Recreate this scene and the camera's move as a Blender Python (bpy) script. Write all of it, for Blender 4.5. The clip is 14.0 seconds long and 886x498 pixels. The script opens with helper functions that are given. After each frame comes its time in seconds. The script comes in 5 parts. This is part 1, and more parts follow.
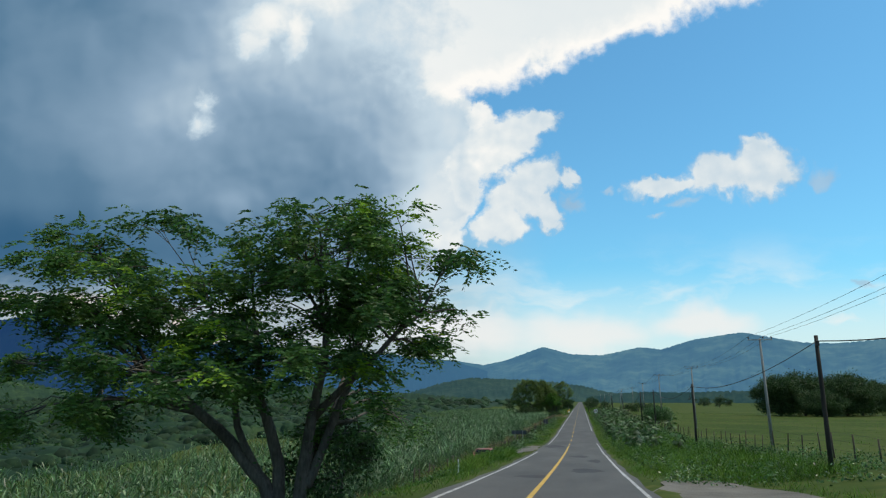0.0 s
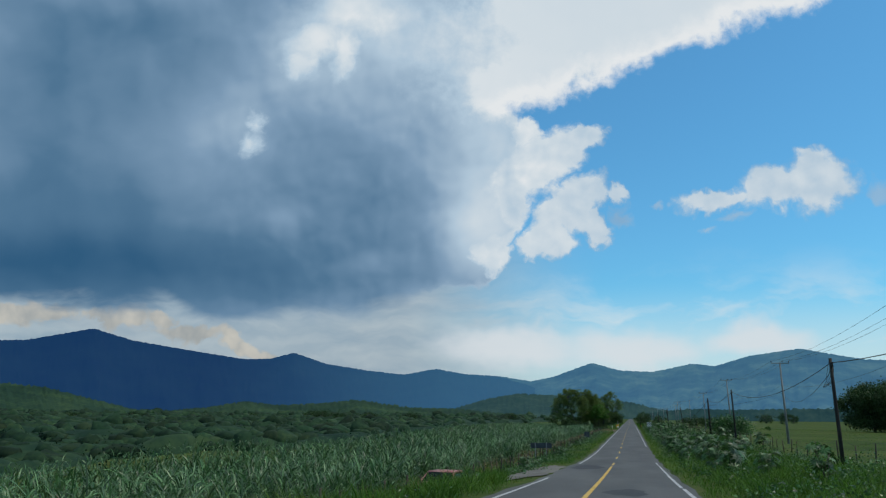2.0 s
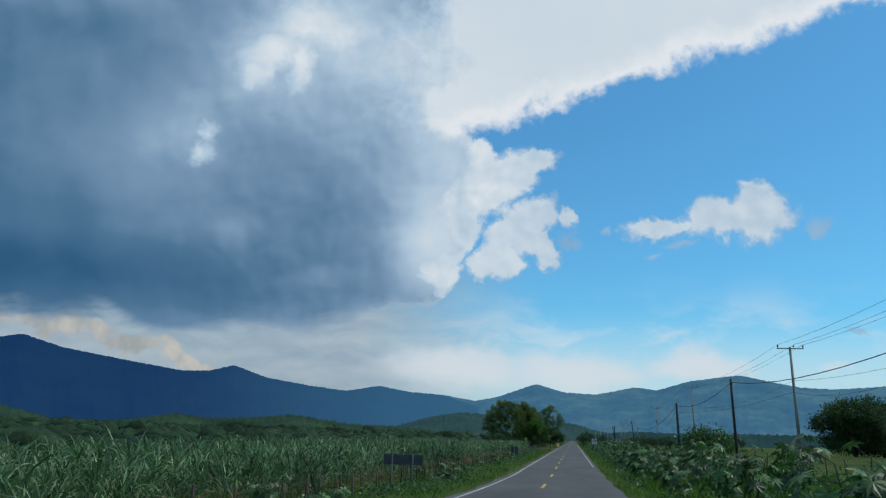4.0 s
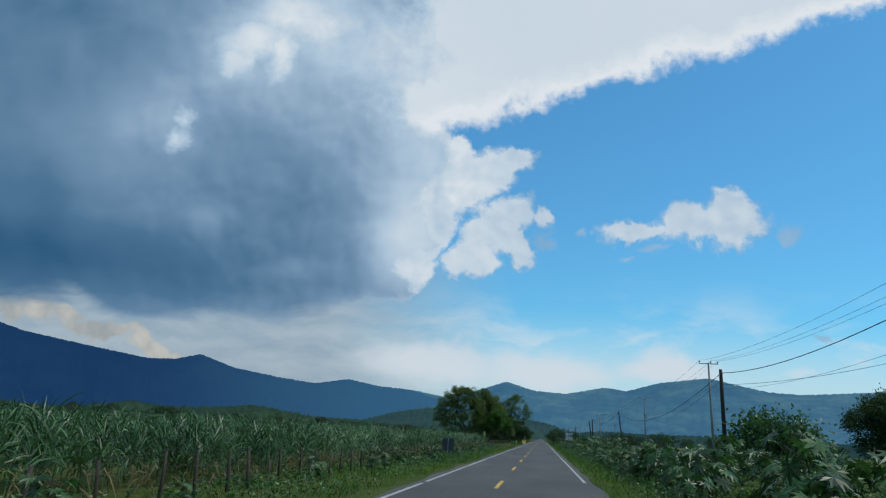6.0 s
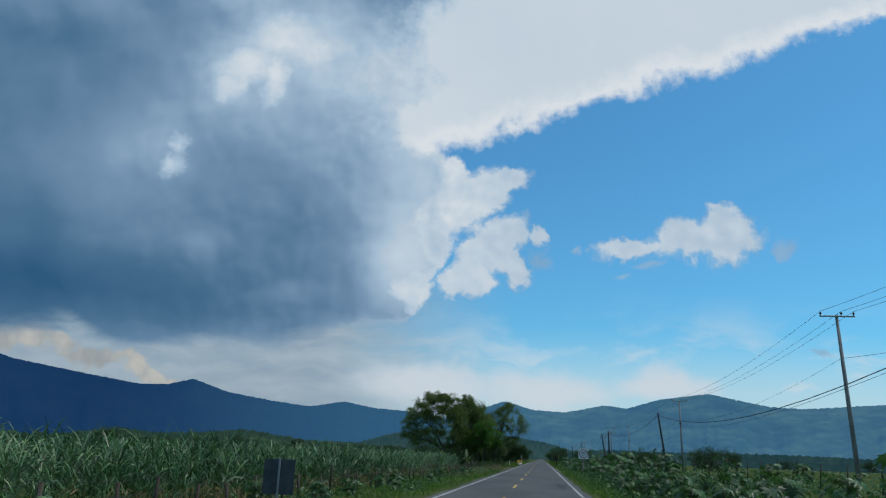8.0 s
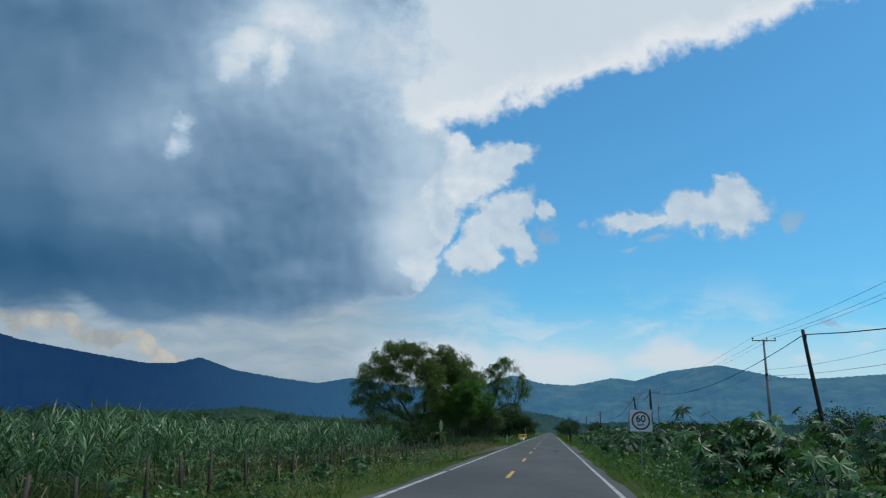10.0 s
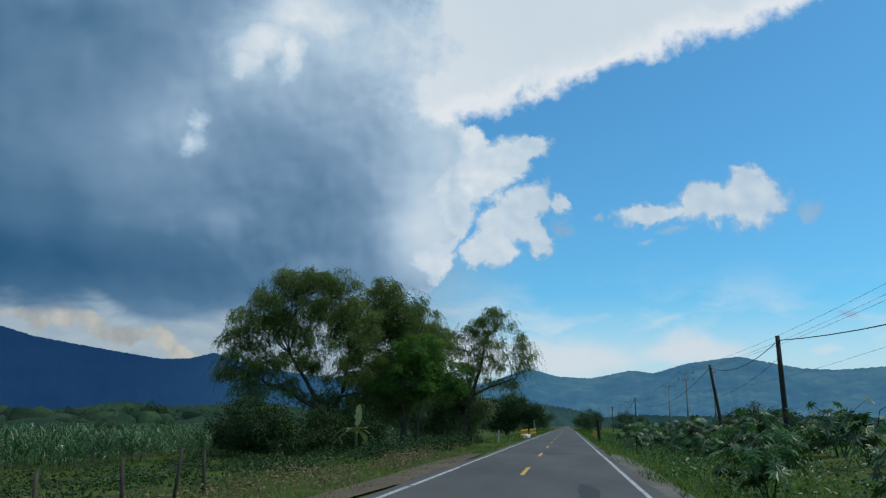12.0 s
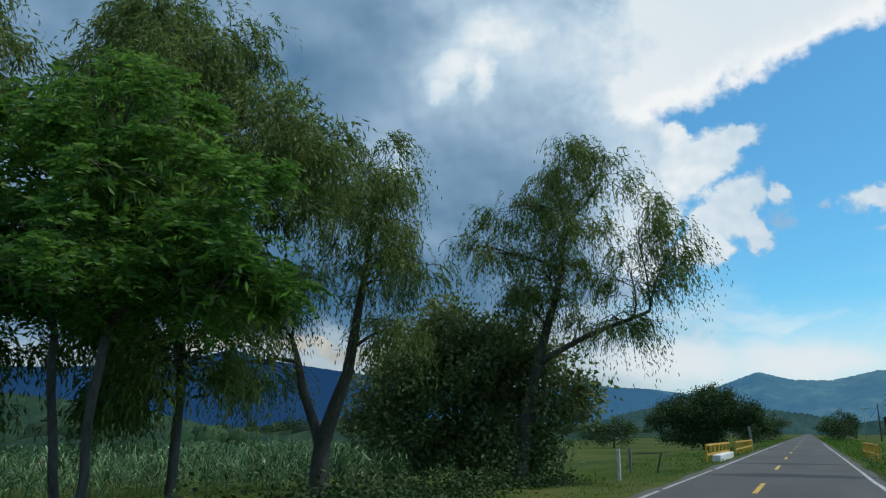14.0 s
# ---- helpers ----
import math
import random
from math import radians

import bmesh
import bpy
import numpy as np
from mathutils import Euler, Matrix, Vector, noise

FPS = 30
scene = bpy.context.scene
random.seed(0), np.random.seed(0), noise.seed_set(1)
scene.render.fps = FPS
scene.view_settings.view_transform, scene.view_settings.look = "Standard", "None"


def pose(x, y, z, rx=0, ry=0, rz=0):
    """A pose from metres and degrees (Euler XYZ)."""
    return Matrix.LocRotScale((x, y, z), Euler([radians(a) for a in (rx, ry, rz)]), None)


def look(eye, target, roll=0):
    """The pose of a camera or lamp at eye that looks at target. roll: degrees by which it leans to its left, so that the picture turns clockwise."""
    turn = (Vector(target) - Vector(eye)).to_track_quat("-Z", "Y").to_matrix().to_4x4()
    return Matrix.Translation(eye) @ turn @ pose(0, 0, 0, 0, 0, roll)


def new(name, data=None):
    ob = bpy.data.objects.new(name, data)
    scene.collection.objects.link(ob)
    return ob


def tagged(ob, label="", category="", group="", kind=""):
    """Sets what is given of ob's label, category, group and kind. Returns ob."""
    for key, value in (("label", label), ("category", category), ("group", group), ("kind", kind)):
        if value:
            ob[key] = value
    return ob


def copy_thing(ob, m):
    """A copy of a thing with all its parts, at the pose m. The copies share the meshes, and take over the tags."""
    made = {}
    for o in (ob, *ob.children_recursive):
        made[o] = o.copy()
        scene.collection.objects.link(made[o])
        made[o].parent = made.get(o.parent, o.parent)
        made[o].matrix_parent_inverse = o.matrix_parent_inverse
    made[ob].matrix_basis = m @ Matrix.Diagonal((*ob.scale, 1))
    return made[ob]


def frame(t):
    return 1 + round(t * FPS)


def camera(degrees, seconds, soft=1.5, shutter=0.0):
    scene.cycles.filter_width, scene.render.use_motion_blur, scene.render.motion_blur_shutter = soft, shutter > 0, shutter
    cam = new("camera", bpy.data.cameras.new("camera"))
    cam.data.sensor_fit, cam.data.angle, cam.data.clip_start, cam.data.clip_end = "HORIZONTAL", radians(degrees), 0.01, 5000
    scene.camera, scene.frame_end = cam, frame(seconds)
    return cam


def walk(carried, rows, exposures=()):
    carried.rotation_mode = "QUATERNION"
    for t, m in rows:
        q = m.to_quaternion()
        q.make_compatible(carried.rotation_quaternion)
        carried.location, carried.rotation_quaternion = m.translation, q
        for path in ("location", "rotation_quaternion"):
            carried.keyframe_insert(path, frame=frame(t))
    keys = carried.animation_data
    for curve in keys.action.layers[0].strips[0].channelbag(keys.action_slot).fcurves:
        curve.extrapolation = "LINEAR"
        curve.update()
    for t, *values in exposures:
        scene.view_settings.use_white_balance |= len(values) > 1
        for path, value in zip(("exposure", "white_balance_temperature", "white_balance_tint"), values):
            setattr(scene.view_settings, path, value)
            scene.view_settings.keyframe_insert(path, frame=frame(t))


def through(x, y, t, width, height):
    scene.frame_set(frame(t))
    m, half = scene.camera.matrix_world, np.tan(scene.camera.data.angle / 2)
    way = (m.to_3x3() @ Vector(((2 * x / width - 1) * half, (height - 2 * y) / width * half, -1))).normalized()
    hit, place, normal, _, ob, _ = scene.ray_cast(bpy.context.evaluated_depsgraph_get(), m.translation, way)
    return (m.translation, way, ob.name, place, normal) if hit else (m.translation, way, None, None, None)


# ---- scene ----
cam = camera(60.2, 14.0, soft=1.25)
PATH = [
    (0.0, pose(1.45, 0.00, 5.65, 101.09, -0.07, 10.03)),
    (0.5, pose(1.45, 7.78, 5.25, 99.63, -0.26, 11.70)),
    (1.0, pose(1.45, 15.79, 4.80, 100.15, -0.47, 11.71)),
    (1.5, pose(1.45, 24.04, 4.34, 101.54, 0.50, 12.54)),
    (2.0, pose(1.45, 32.54, 3.89, 102.27, -0.52, 13.53)),
    (2.5, pose(1.45, 41.30, 3.45, 101.90, -0.89, 12.22)),
    (3.0, pose(1.45, 50.31, 3.05, 102.33, -0.80, 9.41)),
    (3.2, pose(1.45, 53.98, 2.91, 103.19, -0.94, 9.58)),
    (4.25, pose(1.45, 73.90, 2.26, 103.80, -2.05, 9.25)),
    (5.3, pose(1.45, 94.81, 1.83, 104.72, -3.09, 8.50)),
    (5.5, pose(1.45, 98.90, 1.78, 103.45, -3.08, 7.93)),
    (6.0, pose(1.45, 109.25, 1.67, 103.51, -3.20, 7.17)),
    (6.5, pose(1.45, 119.79, 1.60, 104.07, -3.14, 7.42)),
    (7.0, pose(1.45, 130.48, 1.56, 103.48, -1.77, 9.11)),
    (7.5, pose(1.45, 141.32, 1.55, 104.69, -1.93, 8.31)),
    (8.0, pose(1.45, 152.29, 1.55, 105.05, -2.14, 7.11)),
    (9.25, pose(1.45, 180.18, 1.55, 104.10, -1.60, 7.60)),
    (10.5, pose(1.45, 208.57, 1.55, 102.97, -0.89, 8.36)),
    (11.0, pose(1.45, 220.02, 1.55, 102.98, -0.50, 9.53)),
    (11.5, pose(1.45, 231.53, 1.55, 103.10, -0.68, 8.46)),
    (12.0, pose(1.45, 243.07, 1.55, 102.81, -1.04, 9.05)),
    (12.5, pose(1.45, 254.67, 1.55, 102.81, -0.72, 10.95)),
    (13.0, pose(1.45, 266.31, 1.55, 102.99, -0.32, 15.01)),
    (13.5, pose(1.45, 278.00, 1.55, 103.31, -0.74, 22.41)),
    (14.0, pose(1.45, 289.77, 1.55, 103.54, 0.03, 24.96)),
]
walk(cam, PATH, [(0.0, 0.30, 7300, 12), (0.5, 0.34, 7300, 12), (1.0, 0.26, 7200, 12), (1.5, 0.12, 6900, 11), (2.2, 0.0, 6650, 10), (6.0, -0.03, 6450, 10), (8.0, -0.12, 6400, 10), (10.5, -0.02, 6450, 10), (13.0, 0.0, 6500, 10), (13.5, 0.06, 6600, 10), (14.0, 0.20, 6750, 10)])

# ---- sky, clouds and sun ----
SUN_AZ, SUN_EL = radians(84), radians(62)       # veiled, high on the right
world = bpy.data.worlds.new("sky")
scene.world = world
world.use_nodes = True
wt = world.node_tree
wt.nodes.clear()


def nd(tree, kind, **sets):
    n = tree.nodes.new(kind)
    for k, v in sets.items():
        if k == "op":
            n.operation = v
        elif k == "ins":
            for i, x in v.items():
                if hasattr(x, "links"):
                    tree.links.new(x, n.inputs[i])
                else:
                    n.inputs[i].default_value = x
    return n


def mth(op, a, b=0.0, c=0.0, clamp=False, tree=wt):
    n = nd(tree, "ShaderNodeMath", op=op, ins={0: a, 1: b, 2: c})
    n.use_clamp = clamp
    return n.outputs[0]


def vec(op, a, b=(0, 0, 0), tree=wt):
    n = nd(tree, "ShaderNodeVectorMath", op=op, ins={0: a, 1: b})
    return n.outputs["Value"] if op in ("DOT_PRODUCT", "LENGTH") else n.outputs[0]


def smooth(x, lo, hi, tree=wt):
    n = nd(tree, "ShaderNodeMapRange", ins={0: x, 1: lo, 2: hi, 3: 0.0, 4: 1.0})
    n.interpolation_type = "SMOOTHSTEP"
    return n.outputs[0]


def fbm(v, scale, detail=5.0, rough=0.55, tree=wt, colour=False):
    n = nd(tree, "ShaderNodeTexNoise", ins={"Vector": v, "Scale": scale, "Detail": detail, "Roughness": rough})
    return n.outputs["Color" if colour else "Fac"]


def mixc(f, a, b, tree=wt):
    n = nd(tree, "ShaderNodeMix")
    n.data_type = "RGBA"
    for i, x in ((0, f), (6, a), (7, b)):
        if hasattr(x, "links"):
            tree.links.new(x, n.inputs[i])
        else:
            n.inputs[i].default_value = x
    return n.outputs[2]


def srgb(r, g, b):
    f = lambda c: c / 12.92 if c <= 0.04045 else ((c + 0.055) / 1.055) ** 2.4
    return (f(r / 255), f(g / 255), f(b / 255), 1.0)


# the cloud bank lies in a plane that faces up the road: S.x to the right, S.y down
axes = pose(0, 0, 0, 102.81, -1.04, 9.05).to_3x3()
ray = nd(wt, "ShaderNodeTexCoord").outputs["Generated"]
ahead = vec("DOT_PRODUCT", ray, tuple(-axes.col[2]))
deep = mth("MAXIMUM", ahead, 0.2)
sx = mth("MULTIPLY_ADD", mth("DIVIDE", vec("DOT_PRODUCT", ray, tuple(axes.col[0])), deep), 1.352, 0.784)
sy = mth("MULTIPLY_ADD", mth("DIVIDE", vec("DOT_PRODUCT", ray, tuple(axes.col[1])), deep), -1.352, 0.441)
S = nd(wt, "ShaderNodeCombineXYZ", ins={0: sx, 1: sy, 2: 0.0}).outputs[0]


def shifted(v, scale, amount, detail=4.0):
    c = vec("SUBTRACT", fbm(v, scale, detail, 0.6, colour=True), (0.5, 0.5, 0.5))
    return vec("ADD", v, vec("MULTIPLY", c, (amount, amount, 0)))


Sw = shifted(S, 5.0, 0.10)
Sf = shifted(shifted(Sw, 14.0, 0.060, 6.0), 45.0, 0.022, 4.0)


def blob(v, cx, cy, rx, ry, turn=0.0):
    d = vec("SUBTRACT", v, (cx, cy, 0))
    if turn:
        n = nd(wt, "ShaderNodeVectorRotate", ins={"Vector": d, "Angle": radians(-turn)})
        n.rotation_type = "Z_AXIS"
        d = n.outputs[0]
    return mth("SUBTRACT", 1.0, vec("LENGTH", vec("MULTIPLY", d, (1 / rx, 1 / ry, 0))))


def union(vals, k=0.12):
    out = vals[0]
    for v in vals[1:]:
        out = mth("SMOOTH_MAX", out, v, k)
    return out


Sm = shifted(shifted(S, 5.0, 0.06, 2.0), 22.0, 0.012, 3.0)


def billow(v, scale, detail=2.5, sharp=0.25):
    """Rounded heads like cauliflower, about -0.5 to 0.5."""
    n = nd(wt, "ShaderNodeTexVoronoi", ins={"Vector": v, "Scale": scale, "Detail": detail, "Roughness": 0.55, "Lacunarity": 2.2})
    n.feature, n.normalize = "SMOOTH_F1", True
    n.inputs["Smoothness"].default_value = sharp
    return mth("SUBTRACT", 0.36, n.outputs["Distance"])


heads = billow(shifted(S, 9.0, 0.04, 3.0), 15.0)
grain = mth("SUBTRACT", fbm(S, 34.0, 6.0, 0.62), 0.5)
ragged = mth("MULTIPLY_ADD", heads, 0.45, mth("MULTIPLY", grain, 0.8))


def mass(blobs, v, lo, hi, rag=1.0, k=0.10):
    """Cover of a heap of cloud: its lobes, gnawed at the rim by the heads."""
    return smooth(mth("MULTIPLY_ADD", ragged, rag, union([blob(v, *b) for b in blobs], k)), lo, hi)


bank = [blob(Sf, *b) for b in (
    (0.05, 0.18, 0.76, 0.375), (-0.45, 0.25, 0.80, 0.32), (0.25, -0.2, 0.95, 0.42), (0.60, 0.30, 0.23, 0.225),
    (0.63, 0.42, 0.16, 0.10), (0.25, 0.50, 0.26, 0.085), (0.76, 0.33, 0.085, 0.14), (0.72, 0.44, 0.075, 0.07))]
rim_x, rim_y = nd(wt, "ShaderNodeSeparateXYZ", ins={0: Sf}).outputs[:2]
edge = mth("MULTIPLY", mth("SUBTRACT", mth("MULTIPLY_ADD", mth("SUBTRACT", 0.80, rim_x), 0.343, 0.226), rim_y), 3.5)
whole = union(bank + [edge], 0.10)
crisp = smooth(mth("MULTIPLY_ADD", ragged, 0.22, whole), -0.03, 0.11)
# the bank's base is ragged rain cloud that thins out softly
base = smooth(mth("MULTIPLY_ADD", mth("SUBTRACT", fbm(vec("MULTIPLY", Sw, (0.7, 2.4, 0)), 6.0, 6.0, 0.55), 0.5), 0.34, union([blob(S, *b) for b in (
    (0.05, 0.20, 0.80, 0.350), (-0.45, 0.25, 0.80, 0.295), (0.25, -0.2, 0.95, 0.42), (0.44, 0.32, 0.40, 0.255), (0.32, 0.41, 0.22, 0.17))], 0.10)), -0.03, 0.13)
low_left = mth("MULTIPLY", smooth(sx, 0.74, 0.60), smooth(sy, 0.34, 0.44))
cover_bank = mth("ADD", mth("MULTIPLY", crisp, mth("SUBTRACT", 1.0, low_left)), mth("MULTIPLY", base, low_left))
puffs = ((0.768, 0.462, 0.036, 0.034, -30), (0.850, 0.315, 0.100, 0.058, -42), (0.915, 0.268, 0.055, 0.030, -12), (0.905, 0.395, 0.082, 0.048, -40), (0.948, 0.425, 0.036, 0.034), (0.857, 0.457, 0.052, 0.034),
         (0.835, 0.250, 0.034, 0.024), (0.810, 0.365, 0.04, 0.05))
islet = ((1.318, 0.358, 0.072, 0.054), (1.245, 0.366, 0.076, 0.038, -14), (1.155, 0.383, 0.072, 0.024, -12), (1.32, 0.325, 0.04, 0.03), (1.270, 0.374, 0.10, 0.034, -6))
specks = ((1.428, 0.365, 0.040, 0.022, -20), (1.190, 0.415, 0.032, 0.012), (1.062, 0.400, 0.018, 0.010), (1.00, 0.405, 0.028, 0.020, 30), (1.16, 0.437, 0.025, 0.009), (1.50, 0.565, 0.03, 0.012, 20))
cover_puff = mth("MAXIMUM", mass(puffs, Sf, -0.08, 0.34), mass(islet + ((0.990, 0.366, 0.023, 0.019),), Sf, -0.08, 0.46))
cover_wisp = mth("MULTIPLY", mass(specks, Sf, 0.0, 0.8, 0.9), 0.60)
cover = mth("MAXIMUM", mth("MAXIMUM", cover_bank, cover_puff), cover_wisp)

# how much light each part of the bank sends: broad gloom and glow first
Sl = shifted(S, 3.2, 0.07, 2.0)
light = 0.45
for w, b in (
        (-0.30, (0.10, 0.480, 0.75, 0.120)), (-0.12, (0.02, 0.14, 0.36, 0.28)), (-0.20, (-0.05, 0.38, 0.40, 0.18)), (-0.09, (0.53, 0.385, 0.21, 0.12)), (0.13, (0.27, 0.25, 0.18, 0.13)),
        (0.30, (0.63, 0.08, 0.30, 0.24)), (0.27, (0.80, 0.29, 0.20, 0.30)), (0.14, (0.40, 0.10, 0.18, 0.22)), (0.10, (0.57, 0.478, 0.13, 0.030, -4)), (0.24, (0.765, 0.42, 0.13, 0.14)), (0.10, (0.40, 0.38, 0.07, 0.05))):
    light = mth("MULTIPLY_ADD", smooth(blob(Sl, *b), 0.0, 1.0), w, light)
light = mth("MULTIPLY_ADD", mth("SUBTRACT", fbm(vec("MULTIPLY", Sw, (0.9, 1.6, 1.0)), 3.2, 4.0, 0.45), 0.5), 0.30, light)
# rolls: the difference of the noise towards the light gives each a lit and a dull side
for scale_, gain in ((3.5, 0.30), (8.0, 0.13)):
    off_ = 0.16 / scale_
    d_ = mth("SUBTRACT", fbm(Sw, scale_, 2.0, 0.5), fbm(vec("ADD", Sw, (off_, -off_, 0)), scale_, 2.0, 0.5))
    light = mth("MULTIPLY_ADD", d_, gain, light)
heaped = smooth(sx, 0.10, 0.45)
lift_ = mth("SUBTRACT", billow(vec("ADD", Sm, (0.012, -0.014, 0)), 9.0, 2.0, 0.35), billow(Sm, 9.0, 2.0, 0.35))
light = mth("MULTIPLY_ADD", mth("MULTIPLY", lift_, heaped), -0.35, light)
# sunlit heads that stand out of the gloom with hard upper rims
lit = mass(((0.465, 0.080, 0.075, 0.050, -25), (0.430, 0.115, 0.040, 0.040), (0.510, 0.110, 0.030, 0.060, 15), (0.53, 0.03, 0.12, 0.07)), Sf, -0.1, 0.9, 0.6)
light = mth("MULTIPLY_ADD", lit, 0.24, light)
lit = mass(((0.352, 0.215, 0.022, 0.030), (0.340, 0.255, 0.026, 0.036, 15)), Sf, 0.0, 1.0)
light = mth("MULTIPLY_ADD", lit, 0.26, light)
lit = mass(((0.92, 0.02, 0.200, 0.150), (1.25, -0.07, 0.65, 0.240, -19), (0.79, 0.17, 0.075, 0.060), (0.86, 0.14, 0.10, 0.08, -20)), Sf, -0.05, 0.40, 0.45)
light = mth("MULTIPLY_ADD", lit, mth("MULTIPLY", mth("SUBTRACT", 0.97, light), 0.85), light)
# a bright rim where the bank thins out against the blue
light = mth("MULTIPLY_ADD", mth("SUBTRACT", 1.0, smooth(whole, 0.0, 0.26)), mth("MULTIPLY", smooth(sx, 0.55, 0.85), 0.18), light)
glow = mth("MULTIPLY_ADD", lift_, -0.8, mth("MULTIPLY_ADD", grain, 0.22, 0.90))
light = mth("MULTIPLY_ADD", cover_puff, mth("MULTIPLY", mth("SUBTRACT", glow, light), 0.68), light)
ramp = nd(wt, "ShaderNodeValToRGB", ins={0: light})
stops = ((0.06, srgb(46, 90, 126)), (0.30, srgb(78, 116, 148)), (0.52, srgb(122, 153, 182)), (0.74, srgb(172, 196, 216)), (0.90, srgb(204, 217, 227)), (1.0, srgb(224, 230, 235)))
ramp.color_ramp.elements[0].position, ramp.color_ramp.elements[0].color = stops[0]
ramp.color_ramp.elements[1].position, ramp.color_ramp.elements[1].color = stops[-1]
for at, col in stops[1:-1]:
    ramp.color_ramp.elements.new(at).color = col
cloud = ramp.outputs[0]

air = wt.nodes.new("ShaderNodeTexSky")
air.sky_type, air.sun_disc = "NISHITA", False
air.sun_elevation, air.sun_rotation = SUN_EL, SUN_AZ
clear = nd(wt, "ShaderNodeVectorMath", op="MULTIPLY", ins={0: air.outputs[0], 1: (0.051, 0.123, 0.150)}).outputs[0]
# thin high veil and a bright strip of distant cloud above the hills
veil = mth("MULTIPLY", smooth(fbm(vec("MULTIPLY", Sw, (1.0, 3.2, 0)), 4.2, 5.0, 0.55), 0.40, 0.72), smooth(sy, 0.44, 0.62))
veil = mth("MAXIMUM", mth("MULTIPLY", veil, 0.95), mth("MULTIPLY", smooth(sy, 0.51, 0.66), 0.62))
clear = mixc(veil, clear, srgb(204, 221, 231))
pale = mth("MULTIPLY", smooth(mth("MULTIPLY_ADD", mth("SUBTRACT", fbm(vec("MULTIPLY", Sw, (1.0, 3.0, 0)), 5.0, 4.0, 0.5), 0.5), 0.12, sy), 0.38, 0.50), smooth(sx, 0.98, 0.58))
clear = mixc(mth("MULTIPLY", pale, 0.92), clear, mixc(fbm(vec("MULTIPLY", Sw, (1.0, 3.5, 0)), 9.0, 4.0, 0.5), srgb(116, 144, 168), srgb(186, 196, 201)))
haze = smooth(mth("MULTIPLY_ADD", mth("SUBTRACT", fbm(vec("MULTIPLY", S, (0.8, 2.2, 0)), 8.0, 5.0, 0.5), 0.5), 0.9, union([blob(Sw, *b) for b in ((1.0, 0.63, 0.15, 0.055), (0.80, 0.63, 0.17, 0.05), (1.22, 0.62, 0.13, 0.035))])), -0.05, 0.75)
clear = mixc(mth("MULTIPLY", haze, 0.85), clear, srgb(212, 220, 227))
heap = mass(((0.055, 0.560, 0.045, 0.022), (0.105, 0.572, 0.050, 0.028), (0.155, 0.578, 0.040, 0.022), (0.22, 0.605, 0.10, 0.018, 8), (0.33, 0.622, 0.09, 0.014, 6), (-0.10, 0.555, 0.14, 0.03)), Sf, 0.0, 0.55, 1.3)
clear = mixc(mth("MULTIPLY", heap, 0.85), clear, mixc(smooth(heads, -0.15, 0.30), srgb(146, 153, 156), srgb(200, 197, 187)))
sky = mixc(cover, clear, cloud)
behind = mixc(smooth(fbm(ray, 2.2, 5.0), 0.42, 0.62), clear, srgb(150, 170, 195))
sky = mixc(smooth(ahead, 0.22, 0.4), behind, sky)
bg = nd(wt, "ShaderNodeBackground", ins={0: sky, 1: 1.0})
wt.links.new(bg.outputs[0], nd(wt, "ShaderNodeOutputWorld").inputs[0])

sun = new("sun", bpy.data.lights.new("sun", "SUN"))
sun.data.energy, sun.data.angle, sun.data.color = 2.1, radians(12), (1.0, 0.94, 0.84)
sun.matrix_world = look((0, 0, 0), (-math.sin(SUN_AZ) * math.cos(SUN_EL), -math.cos(SUN_AZ) * math.cos(SUN_EL), -math.sin(SUN_EL)))

